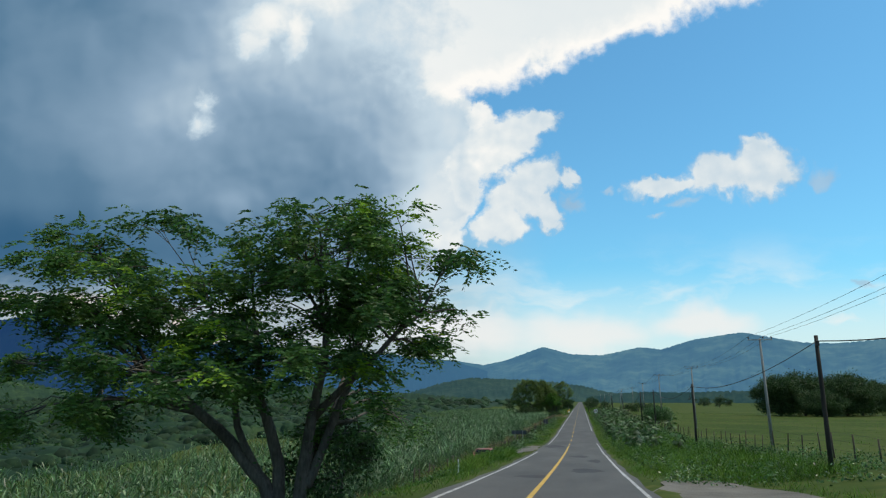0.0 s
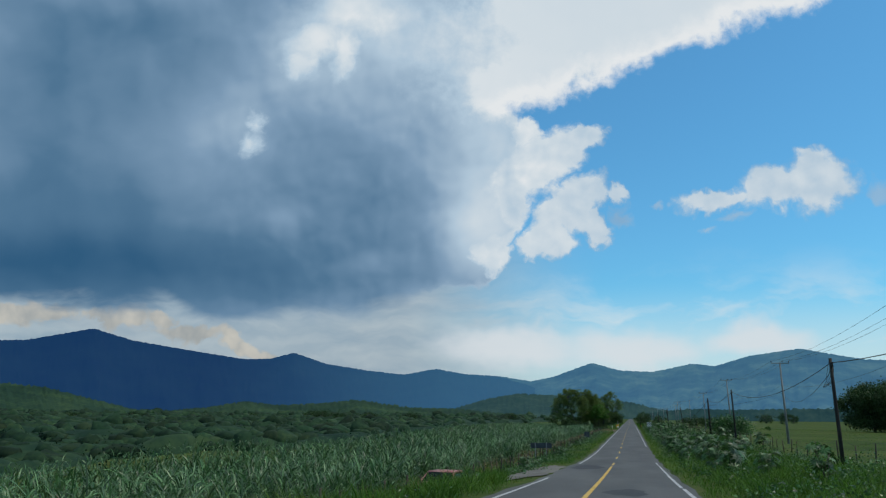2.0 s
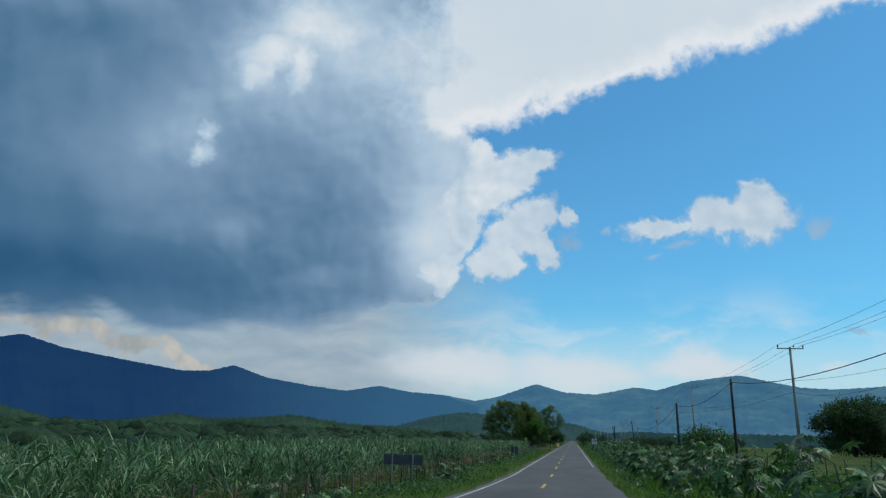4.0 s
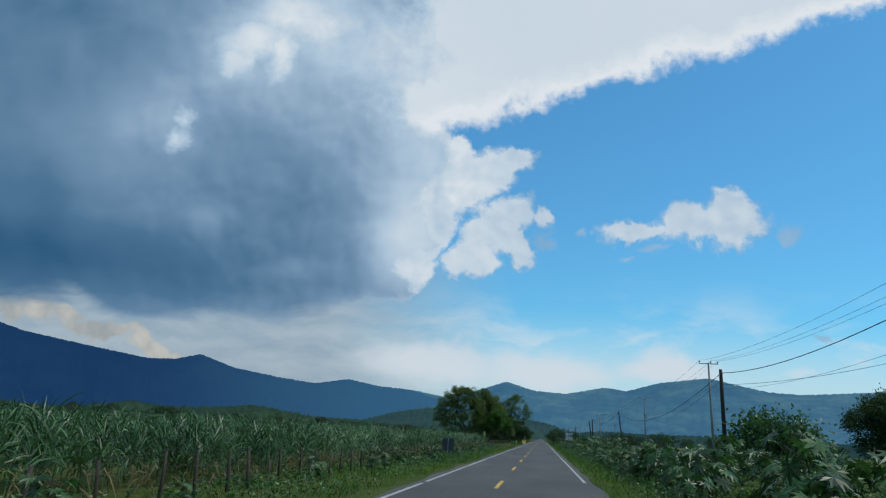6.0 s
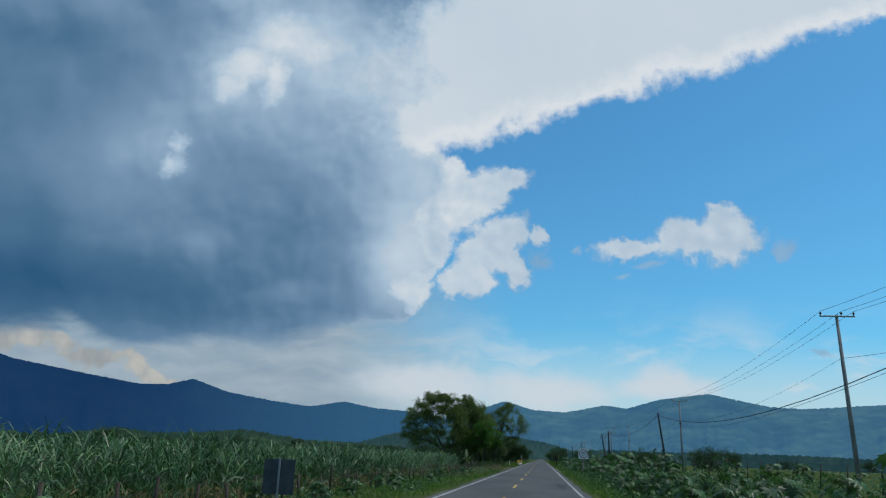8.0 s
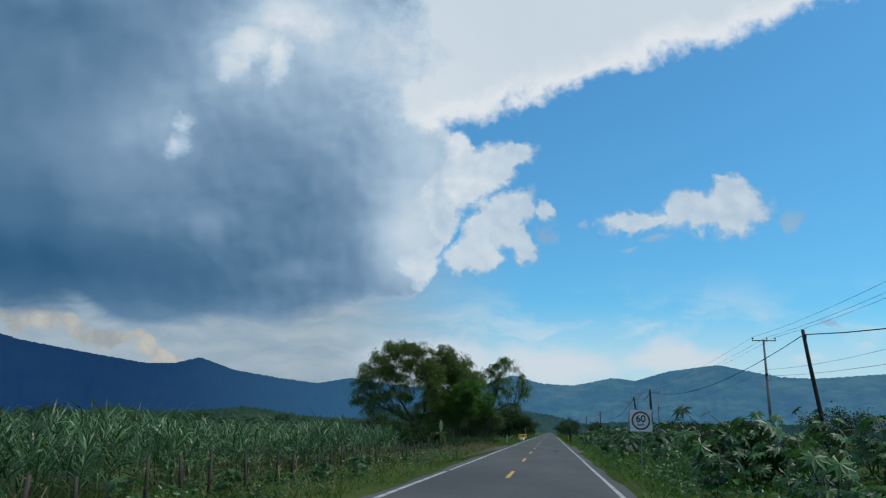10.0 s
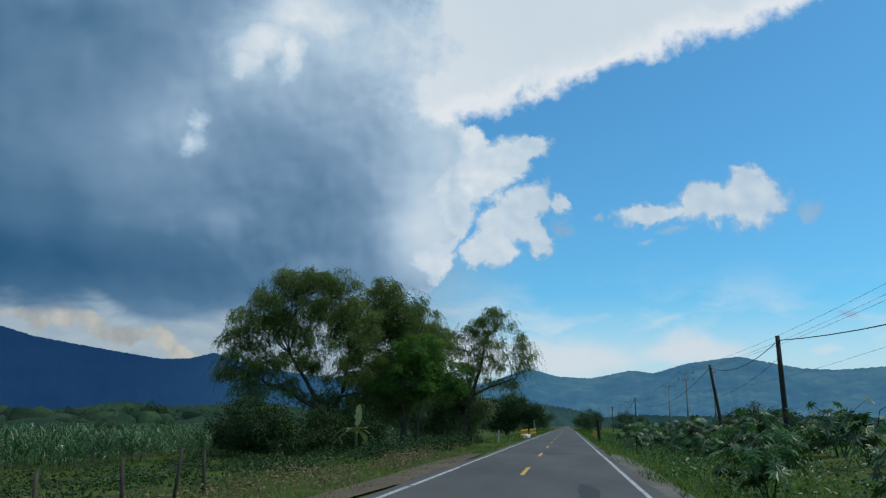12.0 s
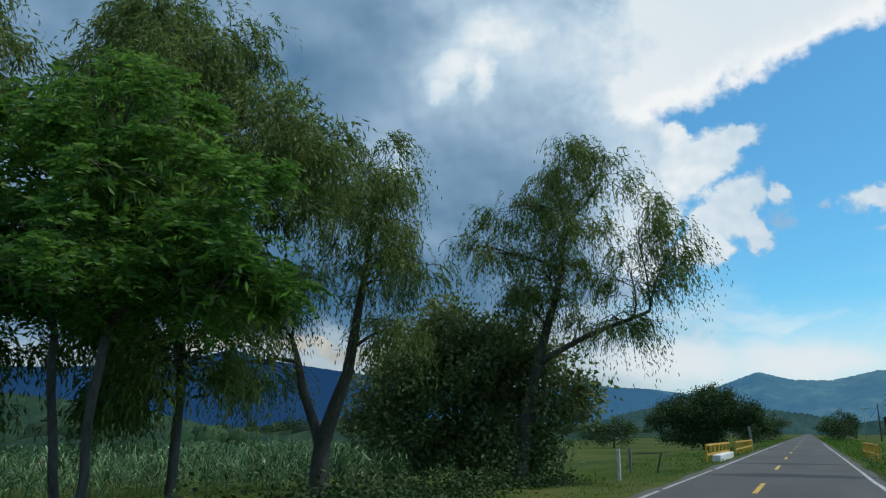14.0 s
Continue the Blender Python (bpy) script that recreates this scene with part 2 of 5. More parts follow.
# ---- materials ----
def material(name, colours, scale=3.0, fine=40.0, rough=0.85, bump=0.3, metal=0.0, island=0.0, object_random=0.0, spec=0.4, through=0.0, stretch=(1, 1, 1), air=None):
    """Two scales of noise between the colours; island and object_random vary the brightness from piece to piece."""
    m = bpy.data.materials.new(name)
    m.use_nodes = True
    t = m.node_tree
    b = t.nodes["Principled BSDF"]
    co = nd(t, "ShaderNodeTexCoord").outputs["Object"]
    if stretch != (1, 1, 1):
        co = vec("MULTIPLY", co, stretch, tree=t)
    big, small = fbm(co, scale, 4.0, 0.6, tree=t), fbm(co, fine, 3.0, 0.6, tree=t)
    f = mth("MULTIPLY_ADD", small, 0.45, mth("MULTIPLY", big, 0.55, tree=t), tree=t)
    r = nd(t, "ShaderNodeValToRGB", ins={0: f})
    el = r.color_ramp.elements
    el[0].position, el[1].position = 0.36, 0.64
    el[0].color, el[1].color = (*colours[0], 1), (*colours[-1], 1)
    for i, c in enumerate(colours[1:-1]):
        el.new(0.36 + 0.28 * (i + 1) / (len(colours) - 1)).color = (*c, 1)
    col = r.outputs[0]
    if island or object_random:
        src = nd(t, "ShaderNodeNewGeometry").outputs["Random Per Island"] if island else nd(t, "ShaderNodeObjectInfo").outputs["Random"]
        k = island or object_random
        v = mth("MULTIPLY_ADD", src, 2 * k, 1.0 - k, tree=t)
        col = vec("MULTIPLY", col, nd(t, "ShaderNodeCombineXYZ", ins={0: v, 1: v, 2: v}).outputs[0], tree=t)
    t.links.new(col, b.inputs["Base Color"])
    t.links.new(mth("MULTIPLY_ADD", small, 0.2, rough - 0.1, clamp=True, tree=t), b.inputs["Roughness"])
    b.inputs["Metallic"].default_value = metal
    b.inputs["Specular IOR Level"].default_value = spec
    if bump:
        bp = nd(t, "ShaderNodeBump", ins={"Strength": bump, "Distance": 0.02, "Height": f})
        t.links.new(bp.outputs[0], b.inputs["Normal"])
    out = b.outputs[0]
    if through:
        tr = nd(t, "ShaderNodeBsdfTranslucent", ins={0: col})
        mx = nd(t, "ShaderNodeMixShader", ins={0: through, 1: out, 2: tr.outputs[0]})
        out = mx.outputs[0]
    # air: distance haze painted on as a constant bluish emission
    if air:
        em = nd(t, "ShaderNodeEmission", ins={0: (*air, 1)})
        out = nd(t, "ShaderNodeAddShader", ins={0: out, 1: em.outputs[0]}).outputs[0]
    t.links.new(out, t.nodes["Material Output"].inputs[0])
    return m


M_ASPHALT = material("asphalt", ((0.052, 0.052, 0.051), (0.078, 0.077, 0.074), (0.105, 0.103, 0.098)), 0.35, 60, 0.82, 0.25, spec=0.3, stretch=(1, 0.25, 1))
M_PATCH = material("asphalt_patch", ((0.028, 0.029, 0.031), (0.045, 0.045, 0.046)), 0.8, 60, 0.8, 0.3, spec=0.3)
M_YELLOW = material("road_paint_yellow", ((0.36, 0.22, 0.03), (0.55, 0.34, 0.05), (0.60, 0.40, 0.10)), 1.2, 30, 0.7, 0.15)
M_WHITE = material("road_paint_white", ((0.11, 0.11, 0.105), (0.40, 0.40, 0.39), (0.60, 0.60, 0.59)), 1.6, 22, 0.7, 0.15)
M_GRAVEL = material("gravel", ((0.075, 0.068, 0.055), (0.125, 0.115, 0.095), (0.18, 0.165, 0.14)), 0.6, 25, 0.95, 0.6)
M_EARTH = material("bare_earth", ((0.060, 0.045, 0.028), (0.105, 0.076, 0.046), (0.15, 0.115, 0.075)), 0.7, 14, 0.95, 0.6)
M_GROUND = material("ground", ((0.030, 0.054, 0.013), (0.052, 0.080, 0.018), (0.095, 0.102, 0.032)), 0.05, 0.9, 1.0, 0.5, spec=0.05)
M_GRASS = material("grass", ((0.022, 0.075, 0.008), (0.065, 0.155, 0.016), (0.130, 0.215, 0.035)), 0.15, 2.0, 0.75, 0, island=0.45, spec=0.25, through=0.35)
M_DRY = material("dry_grass", ((0.16, 0.12, 0.06), (0.24, 0.19, 0.10), (0.13, 0.13, 0.05)), 0.2, 2.0, 0.85, 0, island=0.35, spec=0.2, through=0.3)
M_CANE = material("cane_leaf", ((0.012, 0.050, 0.014), (0.055, 0.135, 0.040), (0.170, 0.280, 0.125)), 0.12, 1.5, 0.45, 0, island=0.6, spec=0.55, through=0.25)
M_BARK = material("bark", ((0.035, 0.030, 0.024), (0.075, 0.066, 0.055), (0.120, 0.110, 0.095)), 2.5, 18, 0.92, 0.8, stretch=(1, 1, 0.3))
M_LEAF_A = material("feathery_leaf", ((0.020, 0.074, 0.014), (0.044, 0.125, 0.024), (0.115, 0.225, 0.036)), 0.35, 3, 0.5, 0, island=0.45, spec=0.45, through=0.45)
M_LEAF_TIP = material("bright_leaf", ((0.10, 0.22, 0.012), (0.17, 0.32, 0.020), (0.24, 0.40, 0.035)), 0.5, 4, 0.6, 0, island=0.3, spec=0.3, through=0.4)
M_LEAF_W = material("willow_leaf", ((0.066, 0.118, 0.026), (0.125, 0.190, 0.044), (0.20, 0.26, 0.080)), 0.25, 3, 0.55, 0, island=0.35, spec=0.35, through=0.55)
M_LEAF_B = material("bush_leaf", ((0.075, 0.120, 0.036), (0.135, 0.185, 0.062), (0.21, 0.25, 0.105)), 0.3, 3, 0.5, 0, island=0.3, spec=0.4, through=0.45)
M_LEAF_F = material("bright_feathery_leaf", ((0.042, 0.125, 0.018), (0.085, 0.200, 0.030), (0.16, 0.29, 0.050)), 0.35, 3, 0.55, 0, island=0.35, spec=0.35, through=0.55)
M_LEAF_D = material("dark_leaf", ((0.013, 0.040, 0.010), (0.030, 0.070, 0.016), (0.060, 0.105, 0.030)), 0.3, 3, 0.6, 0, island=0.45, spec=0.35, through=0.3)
# base colour darkened to carry the cloud shadow over the left of the valley
M_SCRUB = material("scrub_leaf_cloud_shade", ((0.006, 0.021, 0.013), (0.013, 0.037, 0.019), (0.036, 0.068, 0.027)), 0.03, 0.35, 0.85, 0.4, spec=0.1)
M_CROWNS = material("woodland_leaf", ((0.006, 0.020, 0.010), (0.014, 0.038, 0.017), (0.038, 0.066, 0.026)), 0.25, 1.6, 0.85, 0.6, island=0.45, spec=0.15)
M_LEAF_C = material("castor_leaf", ((0.012, 0.052, 0.010), (0.046, 0.128, 0.026), (0.150, 0.255, 0.090)), 0.3, 6, 0.42, 0.1, island=0.55, spec=0.55, through=0.3)
M_CONCRETE = material("pole_concrete", ((0.13, 0.13, 0.125), (0.22, 0.22, 0.21), (0.30, 0.30, 0.285)), 1.2, 25, 0.9, 0.3, stretch=(1, 1, 0.3))
M_WOOD = material("pole_wood", ((0.014, 0.012, 0.010), (0.028, 0.024, 0.020), (0.048, 0.042, 0.035)), 3.0, 30, 0.9, 0.5, stretch=(1, 1, 0.12))
M_POST = material("post_wood", ((0.028, 0.022, 0.016), (0.060, 0.048, 0.036), (0.10, 0.085, 0.068)), 3.0, 30, 0.92, 0.6, stretch=(1, 1, 0.2), object_random=0.35)
M_STEEL = material("galvanised_steel", ((0.20, 0.21, 0.22), (0.34, 0.35, 0.36)), 3.0, 30, 0.5, 0.1, metal=0.6)
M_DULL = material("dull_sheet_metal", ((0.035, 0.040, 0.046), (0.06, 0.066, 0.072), (0.09, 0.095, 0.10)), 2.0, 20, 0.75, 0.1)
M_DARKMETAL = material("dark_metal", ((0.02, 0.02, 0.022), (0.05, 0.05, 0.052)), 3.0, 30, 0.6, 0.1)
M_CERAMIC = material("insulator_ceramic", ((0.03, 0.02, 0.018), (0.06, 0.035, 0.03)), 3.0, 30, 0.3, 0)
M_WIRE = material("cable", ((0.012, 0.012, 0.013), (0.03, 0.03, 0.03)), 3.0, 30, 0.7, 0)
M_SIGN = material("sign_white", ((0.62, 0.62, 0.60), (0.74, 0.74, 0.72), (0.80, 0.80, 0.78)), 1.6, 14, 0.55, 0.05)
M_RED = material("sign_red", ((0.20, 0.025, 0.030), (0.27, 0.035, 0.040)), 2.0, 20, 0.5, 0)
M_BLACK = material("sign_black", ((0.012, 0.012, 0.014), (0.025, 0.025, 0.028)), 2.0, 20, 0.5, 0)
M_RAIL = material("rail_yellow", ((0.38, 0.20, 0.02), (0.56, 0.33, 0.03), (0.62, 0.40, 0.06)), 1.5, 20, 0.6, 0.1)
M_KERB = material("whitewashed_kerb", ((0.40, 0.40, 0.38), (0.66, 0.66, 0.64), (0.76, 0.76, 0.74)), 1.2, 16, 0.85, 0.3)
# forest base under a blue glow that stands in for the valley haze
M_RANGE = material("range_forest_haze", ((0.006, 0.018, 0.012), (0.022, 0.044, 0.026), (0.058, 0.088, 0.046)), 0.0035, 0.012, 0.95, 0, air=(0.027, 0.098, 0.198), spec=0.1)
# near-black base carries the cloud shade, dark blue emission the haze
M_RANGE_L = material("range_forest_shade_haze", ((0.002, 0.006, 0.005), (0.006, 0.014, 0.010)), 0.003, 0.02, 0.95, 0, air=(0.0025, 0.028, 0.092), spec=0.1)
rt = M_RANGE_L.node_tree            # the emission that paints the haze brightens towards the sunlit end of the valley
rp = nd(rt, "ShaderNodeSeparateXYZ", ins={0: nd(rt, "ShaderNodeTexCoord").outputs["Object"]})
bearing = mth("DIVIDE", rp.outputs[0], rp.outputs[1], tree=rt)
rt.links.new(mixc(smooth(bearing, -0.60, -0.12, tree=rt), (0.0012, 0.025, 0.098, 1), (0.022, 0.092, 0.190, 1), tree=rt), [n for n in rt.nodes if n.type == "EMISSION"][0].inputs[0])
M_HILL = material("hill_scrub", ((0.007, 0.026, 0.017), (0.017, 0.045, 0.024), (0.046, 0.084, 0.032)), 0.010, 0.09, 0.95, 0, spec=0.1)
# far hill and tree belt: thin haze painted on as a faint emission
M_HILL_F = material("hill_forest_haze", ((0.007, 0.020, 0.010), (0.014, 0.032, 0.016), (0.035, 0.055, 0.026)), 0.01, 0.08, 0.95, 0, air=(0.007, 0.026, 0.042), spec=0.1)


# ---- building helpers ----
def mesh_object(name, verts, faces, mat, parent=None, smooth_faces=False):
    me = bpy.data.meshes.new(name)
    if isinstance(verts, list):
        me.from_pydata(verts, [], faces if isinstance(faces, list) else faces.tolist())
    else:
        k = faces.shape[1]
        me.vertices.add(len(verts))
        me.vertices.foreach_set("co", np.ascontiguousarray(verts, dtype=np.float32).ravel())
        me.loops.add(faces.size)
        me.loops.foreach_set("vertex_index", np.ascontiguousarray(faces, dtype=np.int32).ravel())
        me.polygons.add(len(faces))
        me.polygons.foreach_set("loop_start", np.arange(0, faces.size, k, dtype=np.int32))
        me.update(calc_edges=True)
    me.materials.append(mat)
    if smooth_faces:
        me.polygons.foreach_set("use_smooth", [True] * len(me.polygons))
    ob = new(name, me)
    if parent:
        ob.parent = parent
    return ob


def part(name, bm, mat, parent=None, label="", smooth_faces=False):
    me = bpy.data.meshes.new(name)
    bm.to_mesh(me)
    bm.free()
    me.materials.append(mat)
    if smooth_faces:
        me.polygons.foreach_set("use_smooth", [True] * len(me.polygons))
    ob = new(name, me)
    if parent:
        ob.parent = parent
    if label:
        ob["label"] = label
    return ob


def empty(name, x, y, z, turn=0.0, **tags):
    ob = new(name)
    ob.matrix_basis = pose(x, y, z, 0, 0, turn)
    ob.empty_display_size = 0.1
    return tagged(ob, **tags)


def box(bm, cx, cy, cz, lx, ly, lz, turn=None, bevel=0.0):
    m = Matrix.Translation((cx, cy, cz)) @ (turn or Matrix()) @ Matrix.Diagonal((lx, ly, lz, 1))
    geo = bmesh.ops.create_cube(bm, size=1, matrix=m)
    if bevel:
        es = list({e for v in geo["verts"] for e in v.link_edges})
        bmesh.ops.bevel(bm, geom=es, offset=bevel, segments=1, affect="EDGES", profile=0.5)
    return bm


class Tubes:
    """Tapered tubes along polylines, gathered into one mesh."""

    def __init__(self, sides=6):
        self.v, self.f, self.n = [], [], sides

    def add(self, pts, radii, cap=True):
        n, start = self.n, len(self.v)
        for i, p in enumerate(pts):
            a, b = pts[max(i - 1, 0)], pts[min(i + 1, len(pts) - 1)]
            d = (Vector(b) - Vector(a)).normalized()
            u = d.cross(Vector((0.3, 0.2, 1)) if abs(d.z) < 0.9 else Vector((1, 0.1, 0))).normalized()
            w = d.cross(u)
            for k in range(n):
                ang = 2 * math.pi * k / n
                self.v.append(tuple(Vector(p) + (u * math.cos(ang) + w * math.sin(ang)) * radii[i]))
        for i in range(len(pts) - 1):
            for k in range(n):
                a, b = start + i * n + k, start + i * n + (k + 1) % n
                self.f.append((a, b, b + n, a + n))
        if cap:
            self.f.append(tuple(start + k for k in reversed(range(n))))
            last = start + (len(pts) - 1) * n
            self.f.append(tuple(last + k for k in range(n)))
        return self

    def make(self, name, mat, parent=None, label=""):
        ob = mesh_object(name, self.v, self.f, mat, parent, True)
        if label:
            ob["label"] = label
        return ob


def unit(a):
    return a / np.maximum(np.linalg.norm(a, axis=1, keepdims=True), 1e-9)


def blades(rng, base, aim, length, width, droop, segs=3):
    """Long leaves: strips that start at base towards aim, bend down by droop and taper to a tip."""
    n = len(base)
    side = unit(np.cross(aim, np.array([0, 0, 1.0])) + rng.normal(0, 0.25, (n, 3)))
    rows = []
    for i in range(segs + 1):
        s = i / segs
        mid = base + aim * (length * s)[:, None] - np.array([0, 0, 1.0]) * (droop * length * s * s)[:, None]
        w = width * (1 - s ** 1.6) * (0.65 + 0.35 * min(1, 3 * s)) + 0.002
        rows += [mid - side * w[:, None] / 2, mid + side * w[:, None] / 2]
    v = np.stack(rows, 1).reshape(-1, 3)
    k = 2 * (segs + 1)
    o = (np.arange(n) * k)[:, None, None]
    q = np.array([[2 * i, 2 * i + 1, 2 * i + 3, 2 * i + 2] for i in range(segs)])[None]
    return v, (o + q).reshape(-1, 4)


def leaves(rng, at, aim, length, width, fold=0.15):
    """Small leaves, each a lozenge folded a little along its midrib."""
    n = len(at)
    side = unit(np.cross(aim, rng.normal(0, 1, (n, 3))))
    up = np.cross(side, aim)
    L, W = length[:, None], width[:, None]
    tip, mid = at + aim * L, at + aim * L * 0.45
    v = np.stack([at, mid + side * W / 2 + up * W * fold, tip, mid - side * W / 2 + up * W * fold], 1).reshape(-1, 3)
    o = (np.arange(n) * 4)[:, None, None]
    f = (o + np.array([[0, 1, 2], [0, 2, 3]])[None]).reshape(-1, 3)
    return v, f


def joined(parts):
    vs, fs, n = [], [], 0
    for v, f in parts:
        vs.append(v)
        fs.append(f + n)
        n += len(v)
    return np.concatenate(vs), np.concatenate(fs)

# ---- the land ----
def road_z(y):
    """Height of the road: it comes down off a low rise and then runs level."""
    return 4.15 * np.clip((125 - np.asarray(y, float)) / 125, 0, 1.35) ** 1.65


def step(x, a, b):
    s = np.clip((x - a) / (b - a), 0, 1)
    return s * s * (3 - 2 * s)


def wave(x, y, s, seed=0.0):
    return np.sin(x / s + seed) * np.cos(y / s * 0.8 + seed * 2.1) + 0.5 * np.sin((x + y) / s * 1.9 + seed * 3.3)


def land_z(x, y):
    x, y = np.asarray(x, float), np.asarray(y, float)
    r = road_z(y)
    left = 0.25 * r - 0.35 - 0.5 * step(y, 230, 262) * step(-x, 9, 16)
    left = left - 2.0 * step(-x, 11, 44) * step(-y, -140, -75)
    right = 0.92 * r + 0.55 * step(x, 6, 16) * step(-y, -330, -250) + 0.1
    verge = r - 0.10 - 0.12 * step(np.abs(x - 0.3), 3.4, 5.0)
    z = np.where(x < 0, verge + (left - verge) * step(-x, 4.4, 9.5), verge + (right - verge) * step(x, 4.6, 13.0))
    off = step(np.abs(x - 0.3), 4.2, 9)
    z = z + off * 0.06 * wave(x, y, 2.3) + step(np.abs(x), 15, 60) * 0.12 * wave(x, y, 17)
    far = step(np.hypot(x, y - 150), 350, 900)
    z = z * (1 - far) - far * 1.0
    under = (np.abs(x - 0.35) < 3.3) * 0.15
    return z - under


def grid_mesh(name, xs, ys, height, mat):
    X, Y = np.meshgrid(xs, ys)
    v = np.stack([X, Y, height(X, Y)], -1).reshape(-1, 3)
    nx, ny = len(xs), len(ys)
    i = np.arange(nx * ny).reshape(ny, nx)
    f = np.stack([i[:-1, :-1], i[:-1, 1:], i[1:, 1:], i[1:, :-1]], -1).reshape(-1, 4)
    return mesh_object(name, v, f, mat, None, True)


def spread(*pieces):
    return np.unique(np.concatenate([np.arange(a, b, s) for a, b, s in pieces]))


xs = spread((-4800, -400, 400), (-400, -60, 20), (-60, -14, 2), (-14, 16, 0.5), (16, 60, 2), (60, 400, 20), (400, 4801, 400))
ys = spread((-4800, -200, 400), (-200, -20, 20), (-20, 400, 2), (400, 700, 10), (700, 1000, 50), (1000, 4801, 400))
ground = tagged(grid_mesh("ground", xs, ys, land_z, M_GROUND), "flat valley floor of grass and farmland soil", "ground", kind="structure")

# road: worn two-lane asphalt
ry = spread((-60, 420, 3), (420, 1500, 30))
edge_l = lambda y: -2.80 + 0.08 * np.sin(y * 0.7) + 0.07 * np.sin(y * 2.3)
edge_r = lambda y: 3.52 + 0.08 * np.sin(y * 0.6 + 1) + 0.08 * np.sin(y * 2.1)


def strip(name, y, a, b, lift, mat, cols=5):
    t = np.linspace(0, 1, cols)[None]
    X = a[:, None] * (1 - t) + b[:, None] * t
    Y = np.repeat(y[:, None], cols, 1)
    Z = np.repeat((road_z(y) + lift)[:, None], cols, 1)
    i = np.arange(len(y) * cols).reshape(len(y), cols)
    f = np.stack([i[:-1, :-1], i[:-1, 1:], i[1:, 1:], i[1:, :-1]], -1).reshape(-1, 4)
    return mesh_object(name, np.stack([X, Y, Z], -1).reshape(-1, 3), f, mat, None, False)


road = tagged(strip("road", ry, edge_l(ry), edge_r(ry), 0.0, M_ASPHALT), "worn grey two-lane asphalt country road", "road", kind="structure")


def paint(name, x, y0, y1, w, mat, label):
    y = np.append(np.arange(y0, y1, 3.0), y1)
    ob = strip(name, y, np.full(len(y), x - w / 2), np.full(len(y), x + w / 2), 0.006, mat, 2)
    ob.parent = road
    ob["label"] = label
    return ob


paint("centre_line", 0.0, -60, 88, 0.15, M_YELLOW, "solid faded yellow centre line")
for k in range(40):
    paint("centre_dash", 0.0, 91.0 + 14.75 * k, 95.6 + 14.75 * k, 0.14, M_YELLOW, "faded yellow centre dash")
rngl = random.Random(8)


def worn_line(x, spans):
    for y0, y1 in spans:
        y = y0
        while y < y1:
            run = rngl.uniform(3.5, 16)
            paint("edge_line", x + rngl.uniform(-0.02, 0.02), y, min(y + run, y1), rngl.uniform(0.11, 0.15), M_WHITE, "worn white edge line")
            y += run + (rngl.uniform(0.15, 1.0) if rngl.random() < 0.7 else 0)


worn_line(-2.45, ((-30, 70), (92, 420)))
worn_line(3.22, ((-30, 98), (142, 420)))


# ---- mountains and hills ----
CENTRE = 140.0


def ridge(name, knots, dist, depth, mat, label, rough, seed, spurs=0.14, rows=14, foot=-30.0, step_deg=0.12):
    """A range of relief: crest heights follow named summits and saddles (azimuth, elevation in degrees), with fractal spurs below."""
    az = np.arange(knots[0][0], knots[-1][0], step_deg)
    el = np.interp(az, [k[0] for k in knots], [k[1] for k in knots])
    ker = np.ones(5) / 5
    el = np.convolve(np.pad(el, 2, "edge"), ker, "valid")
    v = []
    for i in range(rows):
        s = i / (rows - 1)
        for a, e in zip(az, el):
            d = dist - depth * (1 - s) ** 1.1
            spur = noise.fractal(Vector((a * 0.55 + seed, s * 1.3, seed)), 1.0, 2.0, 5)
            h = dist * math.tan(radians(max(e, 0.02))) * (s ** 1.25)
            h *= 1 + spurs * spur * (1 - s) * min(1, 3 * s)
            h += rough * noise.fractal(Vector((a * 6 + seed, s * 9, 1)), 0.9, 2.1, 4) * (0.25 + s)
            d += spurs * 1.5 * depth * spur * (1 - s)
            v.append((d * math.sin(radians(a)), d * math.cos(radians(a)) + CENTRE, foot * (1 - s) + h + 1.5))
    n = len(az)
    i = np.arange(n * rows).reshape(rows, n)
    f = np.stack([i[:-1, :-1], i[:-1, 1:], i[1:, 1:], i[1:, :-1]], -1).reshape(-1, 4)
    return tagged(mesh_object(name, v, f.tolist(), mat, None, True), label, "mountain" if dist > 2000 else "hill", kind="structure")


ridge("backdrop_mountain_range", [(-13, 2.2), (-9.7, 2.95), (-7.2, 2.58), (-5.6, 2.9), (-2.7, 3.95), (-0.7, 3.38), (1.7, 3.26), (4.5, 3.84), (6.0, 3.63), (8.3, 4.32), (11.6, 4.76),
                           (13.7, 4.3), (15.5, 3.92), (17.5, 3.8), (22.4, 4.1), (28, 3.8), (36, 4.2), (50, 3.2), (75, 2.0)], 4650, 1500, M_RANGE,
      "forested mountain range across the valley, blue haze painted on as a glow", 4.5, 3.0, rows=20)
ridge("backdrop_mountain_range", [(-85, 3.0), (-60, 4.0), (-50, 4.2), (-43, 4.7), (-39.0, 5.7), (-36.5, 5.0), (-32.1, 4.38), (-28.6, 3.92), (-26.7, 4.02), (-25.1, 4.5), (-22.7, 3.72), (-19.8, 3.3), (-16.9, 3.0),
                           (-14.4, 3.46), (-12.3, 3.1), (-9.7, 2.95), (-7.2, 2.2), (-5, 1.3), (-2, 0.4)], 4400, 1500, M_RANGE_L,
      "dark blue mountain range, cloud shade and haze put into its colour", 4.0, 11.0, 0.04, rows=20)
